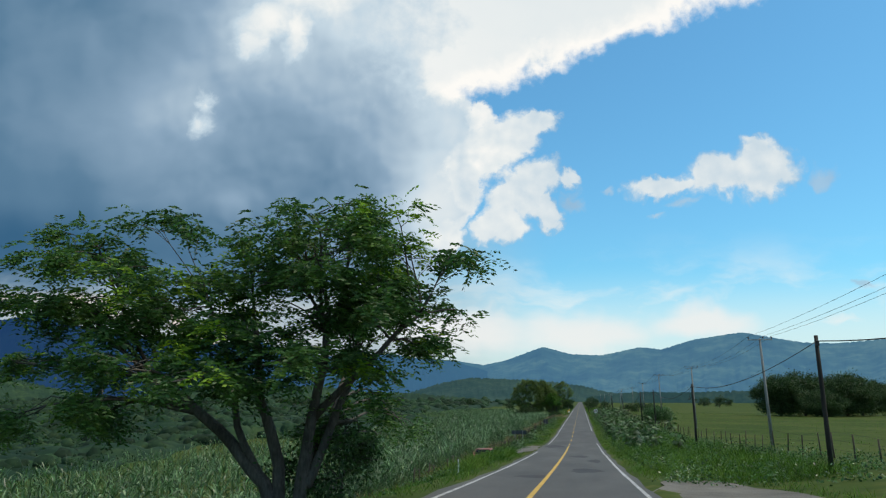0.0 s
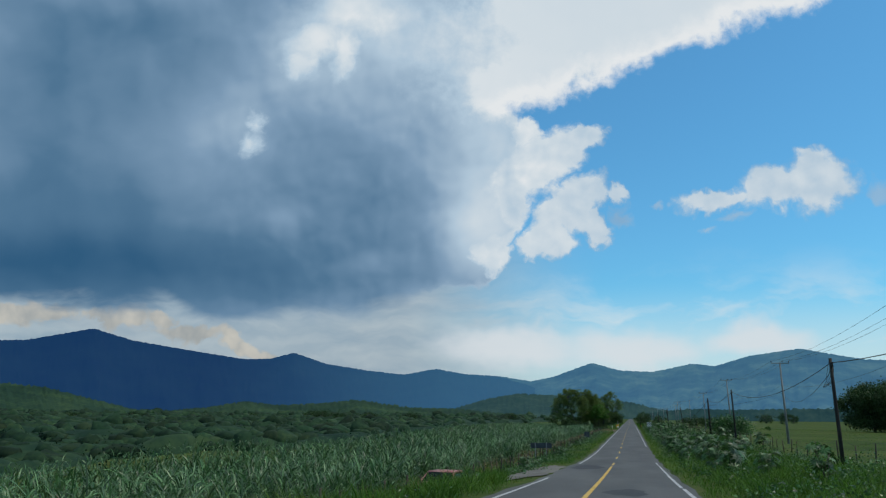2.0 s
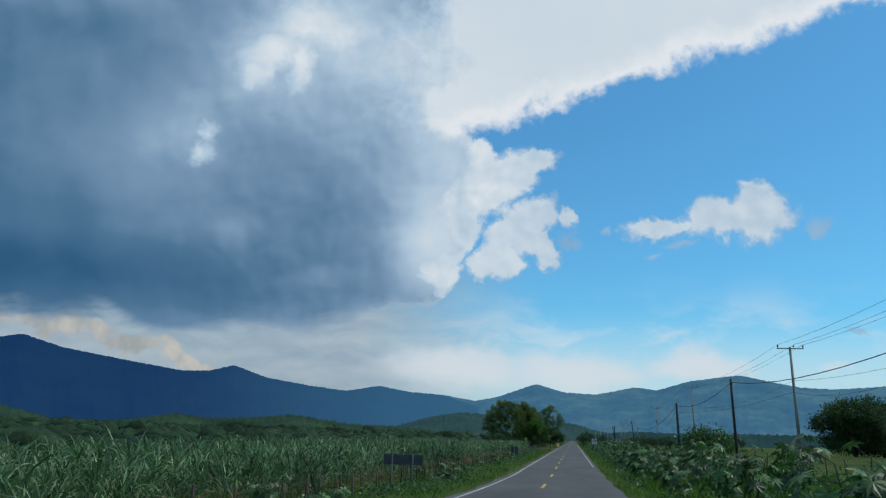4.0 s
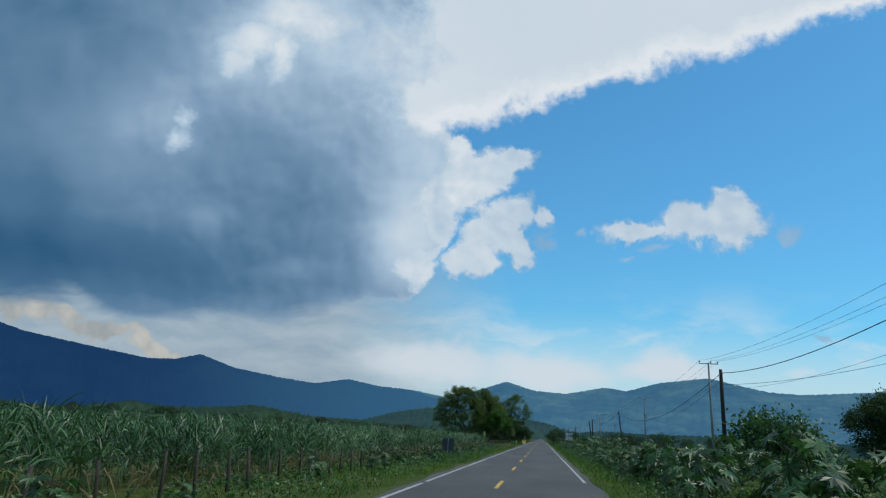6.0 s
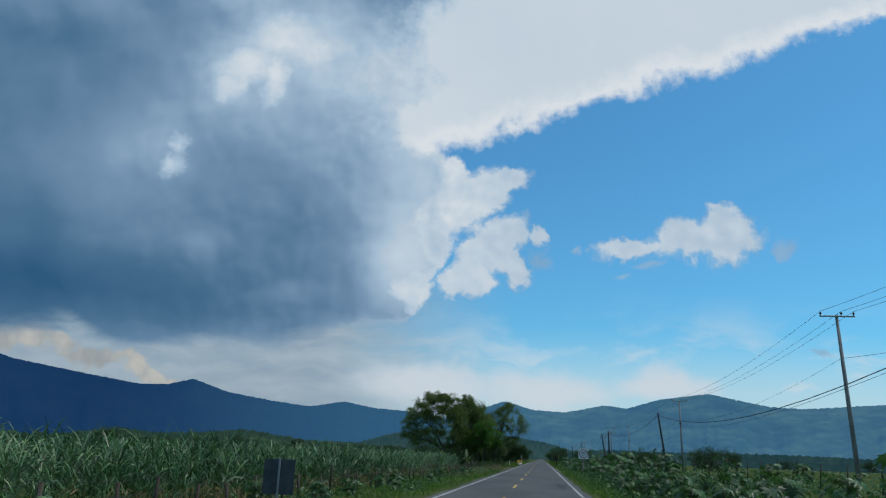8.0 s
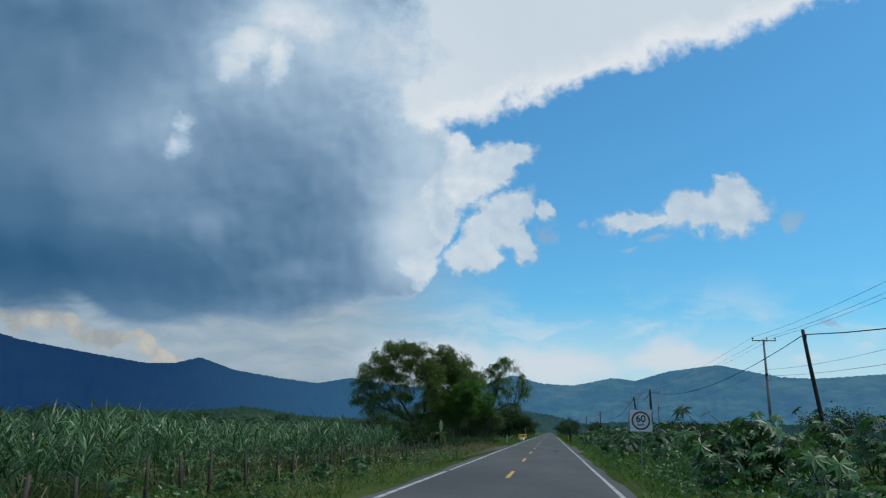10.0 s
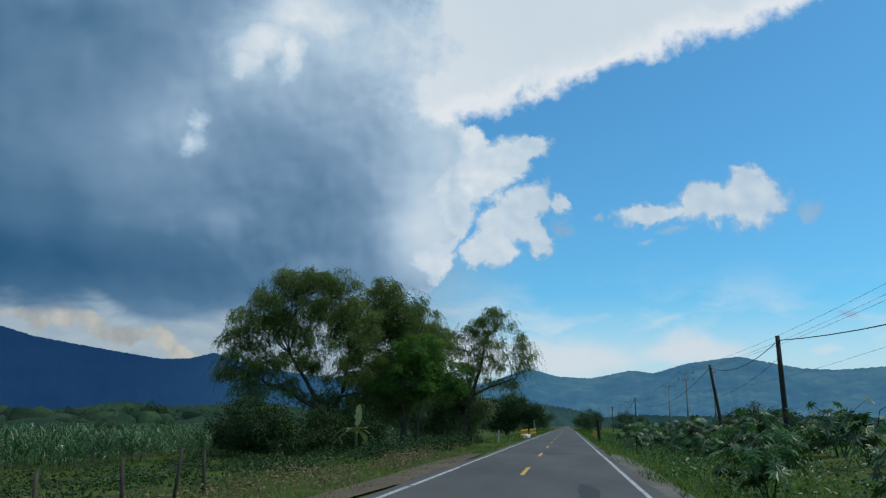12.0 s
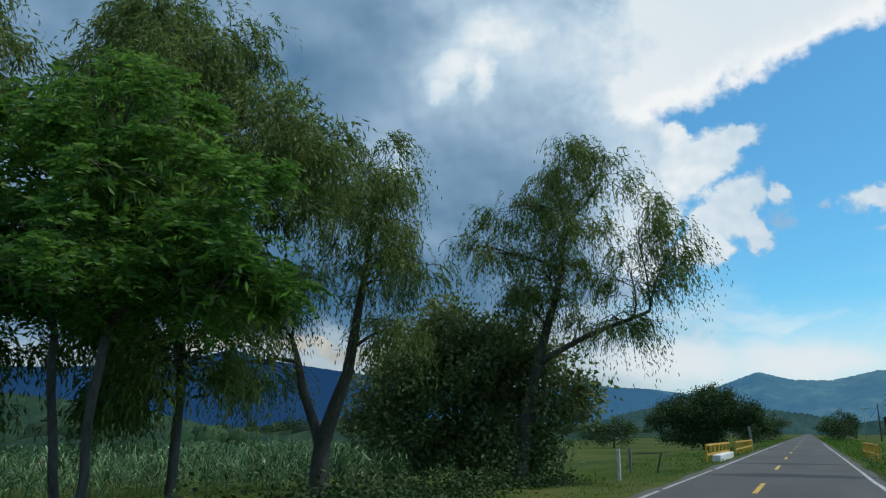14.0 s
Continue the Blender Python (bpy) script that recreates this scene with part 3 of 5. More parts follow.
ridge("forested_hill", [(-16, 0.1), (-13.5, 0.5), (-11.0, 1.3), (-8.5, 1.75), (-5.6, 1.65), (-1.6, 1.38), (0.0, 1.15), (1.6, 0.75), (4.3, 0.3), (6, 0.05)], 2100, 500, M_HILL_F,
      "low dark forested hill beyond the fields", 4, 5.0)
ridge("scrubby_hill", [(-75, 2.2), (-50, 2.4), (-43, 1.7), (-40.3, 1.05), (-37.2, 0.3), (-34.7, 0.25), (-32.0, 0.55), (-29.5, 0.98), (-26.9, 0.72), (-23.4, 0.95), (-21.2, 1.2), (-19.2, 0.95), (-16.8, 0.65), (-13.5, 0.6), (-10, 0.3), (-7, 0.1)],
      1650, 700, M_HILL, "low green hill covered in scrub", 4, 8.0)
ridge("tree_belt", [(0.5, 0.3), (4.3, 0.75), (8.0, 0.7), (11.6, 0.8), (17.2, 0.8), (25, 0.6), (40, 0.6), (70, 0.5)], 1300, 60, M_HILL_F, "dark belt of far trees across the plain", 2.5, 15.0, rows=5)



def woodland(name, az0, az1, r0, r1, rows, cols, label):
    """One canopy of rounded crowns over the low ground between the cane and the hills."""
    az = np.radians(np.linspace(az0, az1, cols))[None]
    r = (r0 * (r1 / r0) ** np.linspace(0, 1, rows))[:, None]
    X, Y = r * np.sin(az), 40 + r * np.cos(az)
    H = np.zeros_like(X)
    for cell, high, seed in ((7.0, 3.6, 1), (4.0, 2.4, 2), (13.0, 4.6, 3)):
        gx, gy = np.floor(X / cell), np.floor(Y / cell)
        for i in (-1, 0, 1):
            for j in (-1, 0, 1):
                cx, cy = gx + i, gy + j
                q = [np.abs(np.sin(cx * a + cy * b + seed) * 43758.5) % 1 for a, b in ((12.99, 78.23), (39.35, 11.13), (73.16, 52.24))]
                d2 = ((X / cell - cx - q[0]) ** 2 + (Y / cell - cy - q[1]) ** 2) * (2.4 + 2 * q[2])
                H = np.maximum(H, high * (0.35 + 0.65 * q[2]) * np.clip(1 - d2, 0, 1) ** 0.85)
    rim = np.where(Y > 226, -66.0, np.where(Y < 122, -49.0, -37.5))
    rim = rim + 2.5 * wave(X, Y, 9.0) + 1.2 * wave(Y, X, 3.7)
    inside = step(rim - X, 0.0, 5.0) * step(r, 50, 60) * step(np.degrees(az), az0, az0 + 4)
    H *= (0.5 + 0.3 * step(r, 150, 420)) * inside
    Z = land_z(X, Y) - 2.0 + H + 1.9 * inside
    i = np.arange(rows * cols).reshape(rows, cols)
    f = np.stack([i[:-1, :-1], i[:-1, 1:], i[1:, 1:], i[1:, :-1]], -1).reshape(-1, 4)
    return tagged(mesh_object(name, np.stack([X, Y, Z], -1).reshape(-1, 3), f, M_SCRUB, None, True), label, "woodland", kind="stuff")


woodland("woodland", -98, -4, 50, 1500, 170, 400, "low green woodland canopy reaching to the hills, darkened as under cloud")


def woodland_crowns(seed, count):
    """Uneven rounded crowns, one after another, over the low ground between the cane and the hills."""
    rng = np.random.default_rng(seed)
    b = bmesh.new()
    bmesh.ops.create_icosphere(b, subdivisions=2, radius=1.0)
    ball = np.array([v.co[:] for v in b.verts])
    tri = np.array([[v.index for v in f.verts] for f in b.faces])
    b.free()
    az = np.radians(rng.uniform(-96, -5, count))
    d = 56 * (900 / 56) ** rng.uniform(0, 1, count) ** 0.8
    x, y = d * np.sin(az), 40 + d * np.cos(az)
    rim = np.where(y > 226, -70.0, np.where(y < 122, -53.0, -42.0))
    k = x < rim - 2
    x, y, d = x[k], y[k], d[k]
    n = len(x)
    w = rng.uniform(0.7, 1.7, n) * (0.7 + d / 260)
    h = w * rng.uniform(0.55, 0.95, n)
    lump = 1 + 0.30 * np.sin(ball[None, :, :] * 3.1 + rng.uniform(0, 6, (n, 1, 3))).sum(2) / 2 + rng.normal(0, 0.16, (n, len(ball)))
    v = ball[None] * lump[:, :, None] * np.stack([w, w, h], 1)[:, None, :]
    v += np.stack([x, y, land_z(x, y) + h * 0.35 - 0.1], 1)[:, None, :]
    f = (np.arange(n) * len(ball))[:, None, None] + tri[None]
    return tagged(mesh_object("woodland_crowns", v.reshape(-1, 3), f.reshape(-1, 3), M_CROWNS), "dark green crowns of scrubby woodland below the hills", "woodland", kind="stuff")


woodland_crowns(91, 9000)
# ---- poles, cables and signs ----
def power_pole(x, y, top, arm=2.3, double=False, lean=(0, 0), boxed=False):
    """Tapered concrete pole with a steel crossarm and three pin insulators."""
    z = float(land_z(x, y)) - 0.4
    p = empty("power_pole", x, y, z, label="tall tapered concrete power pole with a steel crossarm", category="utility pole", group="power poles along the field")
    h = top - z
    t = Tubes(10).add([(0, 0, 0), (lean[0] * 0.5, lean[1] * 0.5, h * 0.5), (lean[0], lean[1], h)], [0.17, 0.135, 0.095])
    t.make("pole", M_CONCRETE, p, "weathered concrete pole")
    for dz in ([0.12, 1.2] if double else [0.12]):
        box_bm = bmesh.new()
        box(box_bm, lean[0], lean[1] - 0.13, h - dz, arm, 0.09, 0.10, bevel=0.01)
        part("crossarm", box_bm, M_STEEL, p, "grey steel crossarm")
        for dx in (-arm / 2 + 0.08, 0.28, arm / 2 - 0.08):
            t = Tubes(8).add([(lean[0] + dx, lean[1] - 0.13, h - dz + 0.05), (lean[0] + dx, lean[1] - 0.13, h - dz + 0.13), (lean[0] + dx, lean[1] - 0.13, h - dz + 0.17),
                              (lean[0] + dx, lean[1] - 0.13, h - dz + 0.24), (lean[0] + dx, lean[1] - 0.13, h - dz + 0.30)], [0.03, 0.03, 0.085, 0.075, 0.03])
            t.make("insulator", M_CERAMIC, p, "dark ceramic insulator")
    if boxed:
        t = Tubes(6)
        ring = [(lean[0] + 0.18 + 0.25 * math.cos(a), -0.12, h * 0.66 + 0.35 * math.sin(a)) for a in np.linspace(0, 2 * math.pi, 14)]
        t.add(ring, [0.025] * 14).make("cable_coil", M_WIRE, p, "coil of black cable")
        b = bmesh.new()
        box(b, lean[0], -0.2, h * 0.68, 0.22, 0.18, 0.3, bevel=0.02)
        part("junction_box", b, M_DARKMETAL, p)
    return Vector((x + lean[0], y + lean[1] - 0.13, z + h))


def wood_pole(x, y, top, lean=(0, 0), r=0.10, tangle=False):
    """Dark creosoted telephone pole."""
    z = float(land_z(x, y)) - 0.4
    h = top - z
    p = empty("telephone_pole", x, y, z, label="dark creosoted wooden telephone pole" + (" that leans" if abs(lean[0]) + abs(lean[1]) > 0.4 else ""), category="utility pole", group="telephone poles along the verge")
    t = Tubes(9).add([(0, 0, 0), (lean[0] * 0.35, lean[1] * 0.35, h * 0.4), (lean[0] * 0.75, lean[1] * 0.75, h * 0.75), (lean[0], lean[1], h)], [r * 1.1, r, r * 0.9, r * 0.8])
    t.make("pole", M_WOOD, p)
    b = bmesh.new()
    box(b, lean[0] * 0.95, lean[1] - r - 0.03, h - 0.35, 0.14, 0.10, 0.22, bevel=0.01)
    part("bracket", b, M_DARKMETAL, p, "dark iron cable bracket")
    if tangle:
        g = Tubes(5)
        rng = random.Random(4)
        for k in range(5):
            a0 = rng.uniform(0, 6)
            pts = [(lean[0] + (0.1 + 0.3 * s) * math.cos(a0 + 2 * s) * 1.2, lean[1] + 0.4 * s * math.sin(a0 + 2 * s), h - 0.2 - 1.3 * s - 0.3 * math.sin(3 * s)) for s in np.linspace(0, 1, 8)]
            g.add(pts, [0.012] * 8)
        g.make("loose_cable", M_WIRE, p, "loose hanging telephone wires")
    return Vector((x + lean[0], y + lean[1] - 0.1, z + h - 0.25))


def cable(points, sag, r, name="power_cable", label="thin overhead power cable", mat=None):
    """One sagging span after another, each an object of its own."""
    for a, b in zip(points[:-1], points[1:]):
        low = sag * min(1.7, max(0.6, ((b - a).length / 52) ** 2))
        pts = [a.lerp(b, s) - Vector((0, 0, low * 4 * s * (1 - s))) for s in np.linspace(0, 1, 15)]
        tagged(Tubes(4).add(pts, [r] * 15).make(name, mat or M_WIRE), label, "cable", group="overhead cable spans")


U = [power_pole(16.5, -10, 14.0, lean=(-0.3, 0)), power_pole(19.4, 79.7, 11.5, lean=(-0.45, 0)), power_pole(21.2, 142.5, 11.15, lean=(-0.3, 0)), power_pole(21.9, 207.0, 11.8, lean=(-0.45, 0)),
     power_pole(22.9, 277.4, 11.05, lean=(-0.2, 0), boxed=True), power_pole(20.4, 372.4, 10.2, 2.6, True), power_pole(21.0, 399.4, 9.3), power_pole(19.6, 497.0, 9.0, 3.0, True), power_pole(19.0, 590.0, 9.5), power_pole(18.5, 690.0, 9.5)]
power_pole(25.7, 378.2, 10.9, 0.7, boxed=True)
for off in (-1.07, 0.28, 1.07):
    cable([p + Vector((off, 0, 0.22)) for p in U], 0.6, 0.014)
cable([p + Vector((0, 0, -3.0)) for p in U[1:6]], 0.8, 0.012, "neutral_cable", "thin neutral cable below the crossarms")
W = [wood_pole(11.0, -8.0, 8.6), wood_pole(11.8, 35.8, 8.4, lean=(-0.1, 0.2)), wood_pole(12.2, 78.0, 7.1, lean=(-0.15, 0), tangle=True), wood_pole(13.1, 128.4, 7.1, lean=(-0.2, 0)), wood_pole(13.7, 164.2, 6.95, lean=(-0.2, 0), r=0.14),
     wood_pole(14.1, 235.2, 6.55, lean=(-0.75, 0)), wood_pole(12.6, 285.7, 6.35, lean=(-0.15, 0), r=0.14), wood_pole(14.0, 309.7, 6.65, lean=(-0.85, 0), r=0.135), wood_pole(12.7, 376.6, 6.3, lean=(-0.1, 0)),
     wood_pole(12.4, 440.0, 6.3), wood_pole(12.2, 510.0, 6.3)]
cable(W, 1.25, 0.024, "telephone_cable", "thick black telephone cable sagging between wooden poles")
cable([W[4] + Vector((0, 0, -0.5)), U[4] + Vector((0, 0, -3.6))], 1.0, 0.013, "service_cable", "thin service cable crossing between the pole lines")
cable([W[6] + Vector((0, 0, -0.9)), U[5] + Vector((0, 0, -2.0))], 1.2, 0.013, "service_cable", "thin service cable crossing between the pole lines")
cable([W[2] + Vector((0, 0, -0.4)), U[2] + Vector((0, 0, -4.0)), W[4] + Vector((0, 0, -0.8))], 0.9, 0.013, "service_cable", "thin service cable crossing between the pole lines")


def lettering(text, size, x, z, y, mat, parent, name):
    cu = bpy.data.curves.new(name, "FONT")
    cu.body, cu.size, cu.align_x, cu.align_y, cu.extrude, cu.offset = text, size, "CENTER", "CENTER", 0.002, size * 0.018
    tmp = new("tmp", cu)
    bpy.context.view_layer.update()
    me = bpy.data.meshes.new_from_object(tmp.evaluated_get(bpy.context.evaluated_depsgraph_get()))
    bpy.data.objects.remove(tmp)
    me.materials.clear()
    me.materials.append(mat)
    ob = new(name, me)
    ob.parent = parent
    ob.matrix_basis = pose(x, y, z, 90, 0, 0)
    return ob


def ring_mesh(bm, r0, r1, y, z, n=48):
    a = [bm.verts.new((r0 * math.cos(2 * math.pi * k / n), y, z + r0 * math.sin(2 * math.pi * k / n))) for k in range(n)]
    b = [bm.verts.new((r1 * math.cos(2 * math.pi * k / n), y, z + r1 * math.sin(2 * math.pi * k / n))) for k in range(n)]
    for k in range(n):
        bm.faces.new((a[k], a[(k + 1) % n], b[(k + 1) % n], b[k]))


# speed sign on the verge
SZ = float(land_z(5.72, 235.3)) - 0.3
sign = empty("speed_limit_sign", 5.72, 235.3, SZ, -8, label="white square speed limit sign with red ring on post", category="road sign")
zc = 2.16 - SZ
b = bmesh.new()
box(b, 0, 0, zc, 1.06, 0.012, 1.06, bevel=0.003)
part("panel", b, M_SIGN, sign, "white painted sheet panel, slightly soiled")
b = bmesh.new()
for sx_, sz_, lx, lz in ((0, 0.515, 1.05, 0.014), (0, -0.515, 1.05, 0.014), (-0.515, 0, 0.014, 1.05), (0.515, 0, 0.014, 1.05)):
    box(b, sx_, -0.008, zc + sz_, lx, 0.004, lz)
part("border", b, M_BLACK, sign, "thin black border")
b = bmesh.new()
ring_mesh(b, 0.355, 0.435, -0.010, zc)
part("ring", b, M_RED, sign, "dark red ring")
lettering("60", 0.46, 0, zc + 0.075, -0.010, M_BLACK, sign, "number")
lettering("km/h", 0.17, 0, zc - 0.19, -0.010, M_BLACK, sign, "unit")
b = bmesh.new()
box(b, 0, 0.035, zc / 2 + 0.3, 0.06, 0.05, zc + 0.5, bevel=0.006)
part("post", b, M_STEEL, sign, "galvanised square post")


def back_sign(x, y, w, h, zc_, posts, turn=0):
    """The grey back of a sign that faces oncoming traffic."""
    z = float(land_z(x, y)) - 0.3
    s = empty("road_sign", x, y, z, turn, label="grey back of a road sign on steel posts", category="road sign")
    b = bmesh.new()
    box(b, 0, 0, zc_ - z, w, 0.012, h, bevel=0.003)
    part("panel", b, M_DULL, s, "bare grey metal back of the panel")
    for px in posts:
        b = bmesh.new()
        box(b, px, -0.035, (zc_ - z + h / 2) / 2, 0.06, 0.05, zc_ - z + h / 2 + 0.08, bevel=0.006)
        part("post", b, M_STEEL, s)
    return s


back_sign(-7.05, 108.0, 2.0, 0.50, 1.15, (-0.55, 0.5), 2)
back_sign(-6.4, 175.5, 0.95, 1.02, 0.72, (0.0,), 3)

# ---- trees ----
def curve_between(rng, a, b, wander, lift=0.0, n=6):
    a, b = np.array(a, float), np.array(b, float)
    d = np.linalg.norm(b - a)
    k = rng.normal(0, wander * d, (2, 3))
    p1, p2 = a + (b - a) * 0.33 + k[0] + [0, 0, lift * d], a + (b - a) * 0.68 + k[1] + [0, 0, lift * d * 0.7]
    s = np.linspace(0, 1, n)[:, None]
    return (1 - s) ** 3 * a + 3 * s * (1 - s) ** 2 * p1 + 3 * s * s * (1 - s) * p2 + s ** 3 * b


def foliage(rng, kind, pts, centre, size, count):
    """Leaves round the twig ends pts: feather (fronds of leaflets), willow (hanging strands) or broad."""
    n = len(pts)
    out = unit(pts - centre + rng.normal(0, 0.3, (n, 3)) * np.linalg.norm(pts - centre, axis=1, keepdims=True))
    if kind == "feather":
        fr = 5
        o = np.repeat(pts, fr, 0) + rng.normal(0, 0.12 * size, (n * fr, 3))
        a = unit(np.repeat(out, fr, 0) * [1, 1, 0.5] + rng.normal(0, 0.75, (n * fr, 3)) * [1, 1, 0.40])
        L = rng.uniform(0.35, 0.62, n * fr) * size
        sd = unit(np.cross(a, np.array([0, 0, 1.0])) + rng.normal(0, 0.15, (n * fr, 3)))
        parts = []
        m = max(3, count)
        for i in range(m):
            s = (i + 0.6) / m
            c = o + a * (L * s)[:, None] - np.array([0, 0, 0.45]) * (L * s * s)[:, None]
            for sg in (-1, 1):
                aim = unit(sd * sg + a * 0.55 + [0, 0, -0.25] + rng.normal(0, 0.12, c.shape))
                parts.append(leaves(rng, c, aim, rng.uniform(0.13, 0.20, len(c)) * size, rng.uniform(0.050, 0.072, len(c)) * size, 0.08))
        return joined(parts)
    if kind in ("willow", "weeping"):
        hang = 1.0 if kind == "weeping" else 0.3
        st = 6
        o = np.repeat(pts, st, 0) + rng.normal(0, 0.17 * size, (n * st, 3)) * [1, 1, 0.6]
        a = unit(np.repeat(out, st, 0) * [0.55, 0.55, 0.25] + rng.normal(0, 0.40 - 0.15 * hang, (n * st, 3)) * [1, 1, 0.7] + [0, 0, 0.05 - 0.25 * hang])
        L = np.where(rng.uniform(0, 1, n * st) < 0.15 + 0.30 * hang, rng.uniform(0.8, 1.5 + 0.5 * hang, n * st), rng.uniform(0.35, 0.8, n * st)) * size
        parts = []
        for i in range(count):
            s = (i + rng.uniform(0, 1, len(o))) / count
            c = o + a * (L * s * (1 - 0.35 * s))[:, None] - np.array([0, 0, 0.70]) * (L * s * s)[:, None]
            aim = unit(a * (1.1 - s)[:, None] + np.array([0, 0, -1.0]) * (0.35 + 0.9 * s)[:, None] + rng.normal(0, 0.38, c.shape))
            parts.append(leaves(rng, c, aim, rng.uniform(0.14, 0.24, len(c)) * size, rng.uniform(0.034, 0.052, len(c)) * size, 0.12))
        return joined(parts)
    c = np.repeat(pts, count, 0) + rng.normal(0, 0.26 * size, (n * count, 3))
    aim = unit(np.repeat(out, count, 0) * 0.6 + rng.normal(0, 0.7, c.shape) + [0, 0, -0.35])
    return leaves(rng, c, aim, rng.uniform(0.13, 0.24, len(c)) * size, rng.uniform(0.07, 0.12, len(c)) * size, 0.12)


def tree(name, x, y, trunks, blobs, kind, leaf_mat, label, seed, density=1.0, leaf=1.0, count=8, sides=7, bark=None, group="", plump=1.0, core=0.0, tips=None):
    """trunks: polylines of (dx, dy, dz, radius) from the ground; blobs: crown masses (dx, dy, dz, rx, ry, rz)."""
    rng = np.random.default_rng(seed)
    z = float(land_z(x, y)) - 0.1
    t = empty(name, x, y, z, label=label, category="bush" if "bush" in name or "shrub" in name else "tree", group=group)
    wood, twigs, crown, nodes, inner, young = Tubes(sides), Tubes(4), [], [], [], []
    for tr in trunks:
        pts, rad = [tr[0][:3]], [tr[0][3] * 1.25]
        for p, q in zip(tr[:-1], tr[1:]):
            seg = curve_between(rng, p[:3], q[:3], 0.04, 0, 5)[1:]
            pts += [tuple(s) for s in seg]
            rad += [p[3] + (q[3] - p[3]) * (i + 1) / 4 for i in range(4)]
        wood.add(pts, rad)
        nodes += [(np.array(p), r) for p, r in zip(pts[len(pts) // 3:], rad[len(pts) // 3:])]
    for bx, by, bz, rx, ry, rz in blobs:
        c, r3 = np.array([bx, by, bz], float), np.array([rx, ry, rz * plump], float)
        near = min(nodes, key=lambda n: np.linalg.norm((n[0] - c) * [1, 1, 0.7]) + (3.0 if n[0][2] > bz + 0.2 else 0))
        limb = curve_between(rng, near[0], c + r3 * [0, 0, 0.15], 0.10, 0.06, 7)
        r0 = min(near[1] * 0.62, 0.03 + 0.035 * float(r3.mean()))
        wood.add([tuple(p) for p in limb], list(np.linspace(r0, r0 * 0.35, 7)))
        m = max(6, int(9 * density * (rx * ry + ry * rz + rx * rz)))
        tufts = max(4, m // 7)
        d = unit(rng.normal(0, 1, (tufts, 3)))
        d[:, 2] = np.where(d[:, 2] < -0.2, d[:, 2] * 0.45, d[:, 2])
        heart = c + d * r3 * (rng.uniform(0.2, 1.0, tufts) ** 0.45)[:, None] * rng.uniform(0.82, 1.14, tufts)[:, None]
        own = rng.integers(0, tufts, m)
        d = d[own]
        pts = heart[own] + rng.normal(0, 0.13 + 0.07 * float(r3.mean()), (m, 3)) * [1, 1, 0.6]
        for p in pts[::max(4, m // 26)]:
            a = limb[rng.integers(3, 7)]
            br = curve_between(rng, a, p, 0.12, 0.05, 4)
            twigs.add([tuple(q) for q in br], list(np.linspace(r0 * 0.32, 0.008, 4)), False)
        # some tufts, none on the underside, take the brighter tips material
        k = rng.uniform(0, 1, m) < (0.30 if tips and rng.uniform() < 0.3 else 0.02 if tips else 0)
        k &= d[:, 2] > -0.1
        crown.append(foliage(rng, kind, pts[~k], c, leaf, count))
        if k.any():
            young.append(foliage(rng, kind, pts[k], c, leaf, count))
        if core:
            q = int(core * 60 * (rx * ry + ry * rz + rx * rz))
            at = c + unit(rng.normal(0, 1, (q, 3))) * r3 * (rng.uniform(0.05, 1, q) ** 0.5 * 0.82)[:, None]
            inner.append(leaves(rng, at, unit(rng.normal(0, 0.7, (q, 3)) + [0, 0, -0.5]), rng.uniform(0.18, 0.32, q), rng.uniform(0.05, 0.10, q), 0.1))
    k = len(wood.v)
    wood.v += twigs.v
    wood.f += [tuple(i + k for i in q) for q in twigs.f]
    wood.make("trunk", bark or M_BARK, t)
    v, f = joined(crown)
    ob = mesh_object("crown", v, f, leaf_mat, t)
    if inner:
        v, f = joined(inner)
        mesh_object("inner_foliage", v, f, leaf_mat, t)
    if young:
        v, f = joined(young)
        mesh_object("young_leaves", v, f, tips, t)["label"] = "bright yellow-green leaves in some upper tufts"
    return t


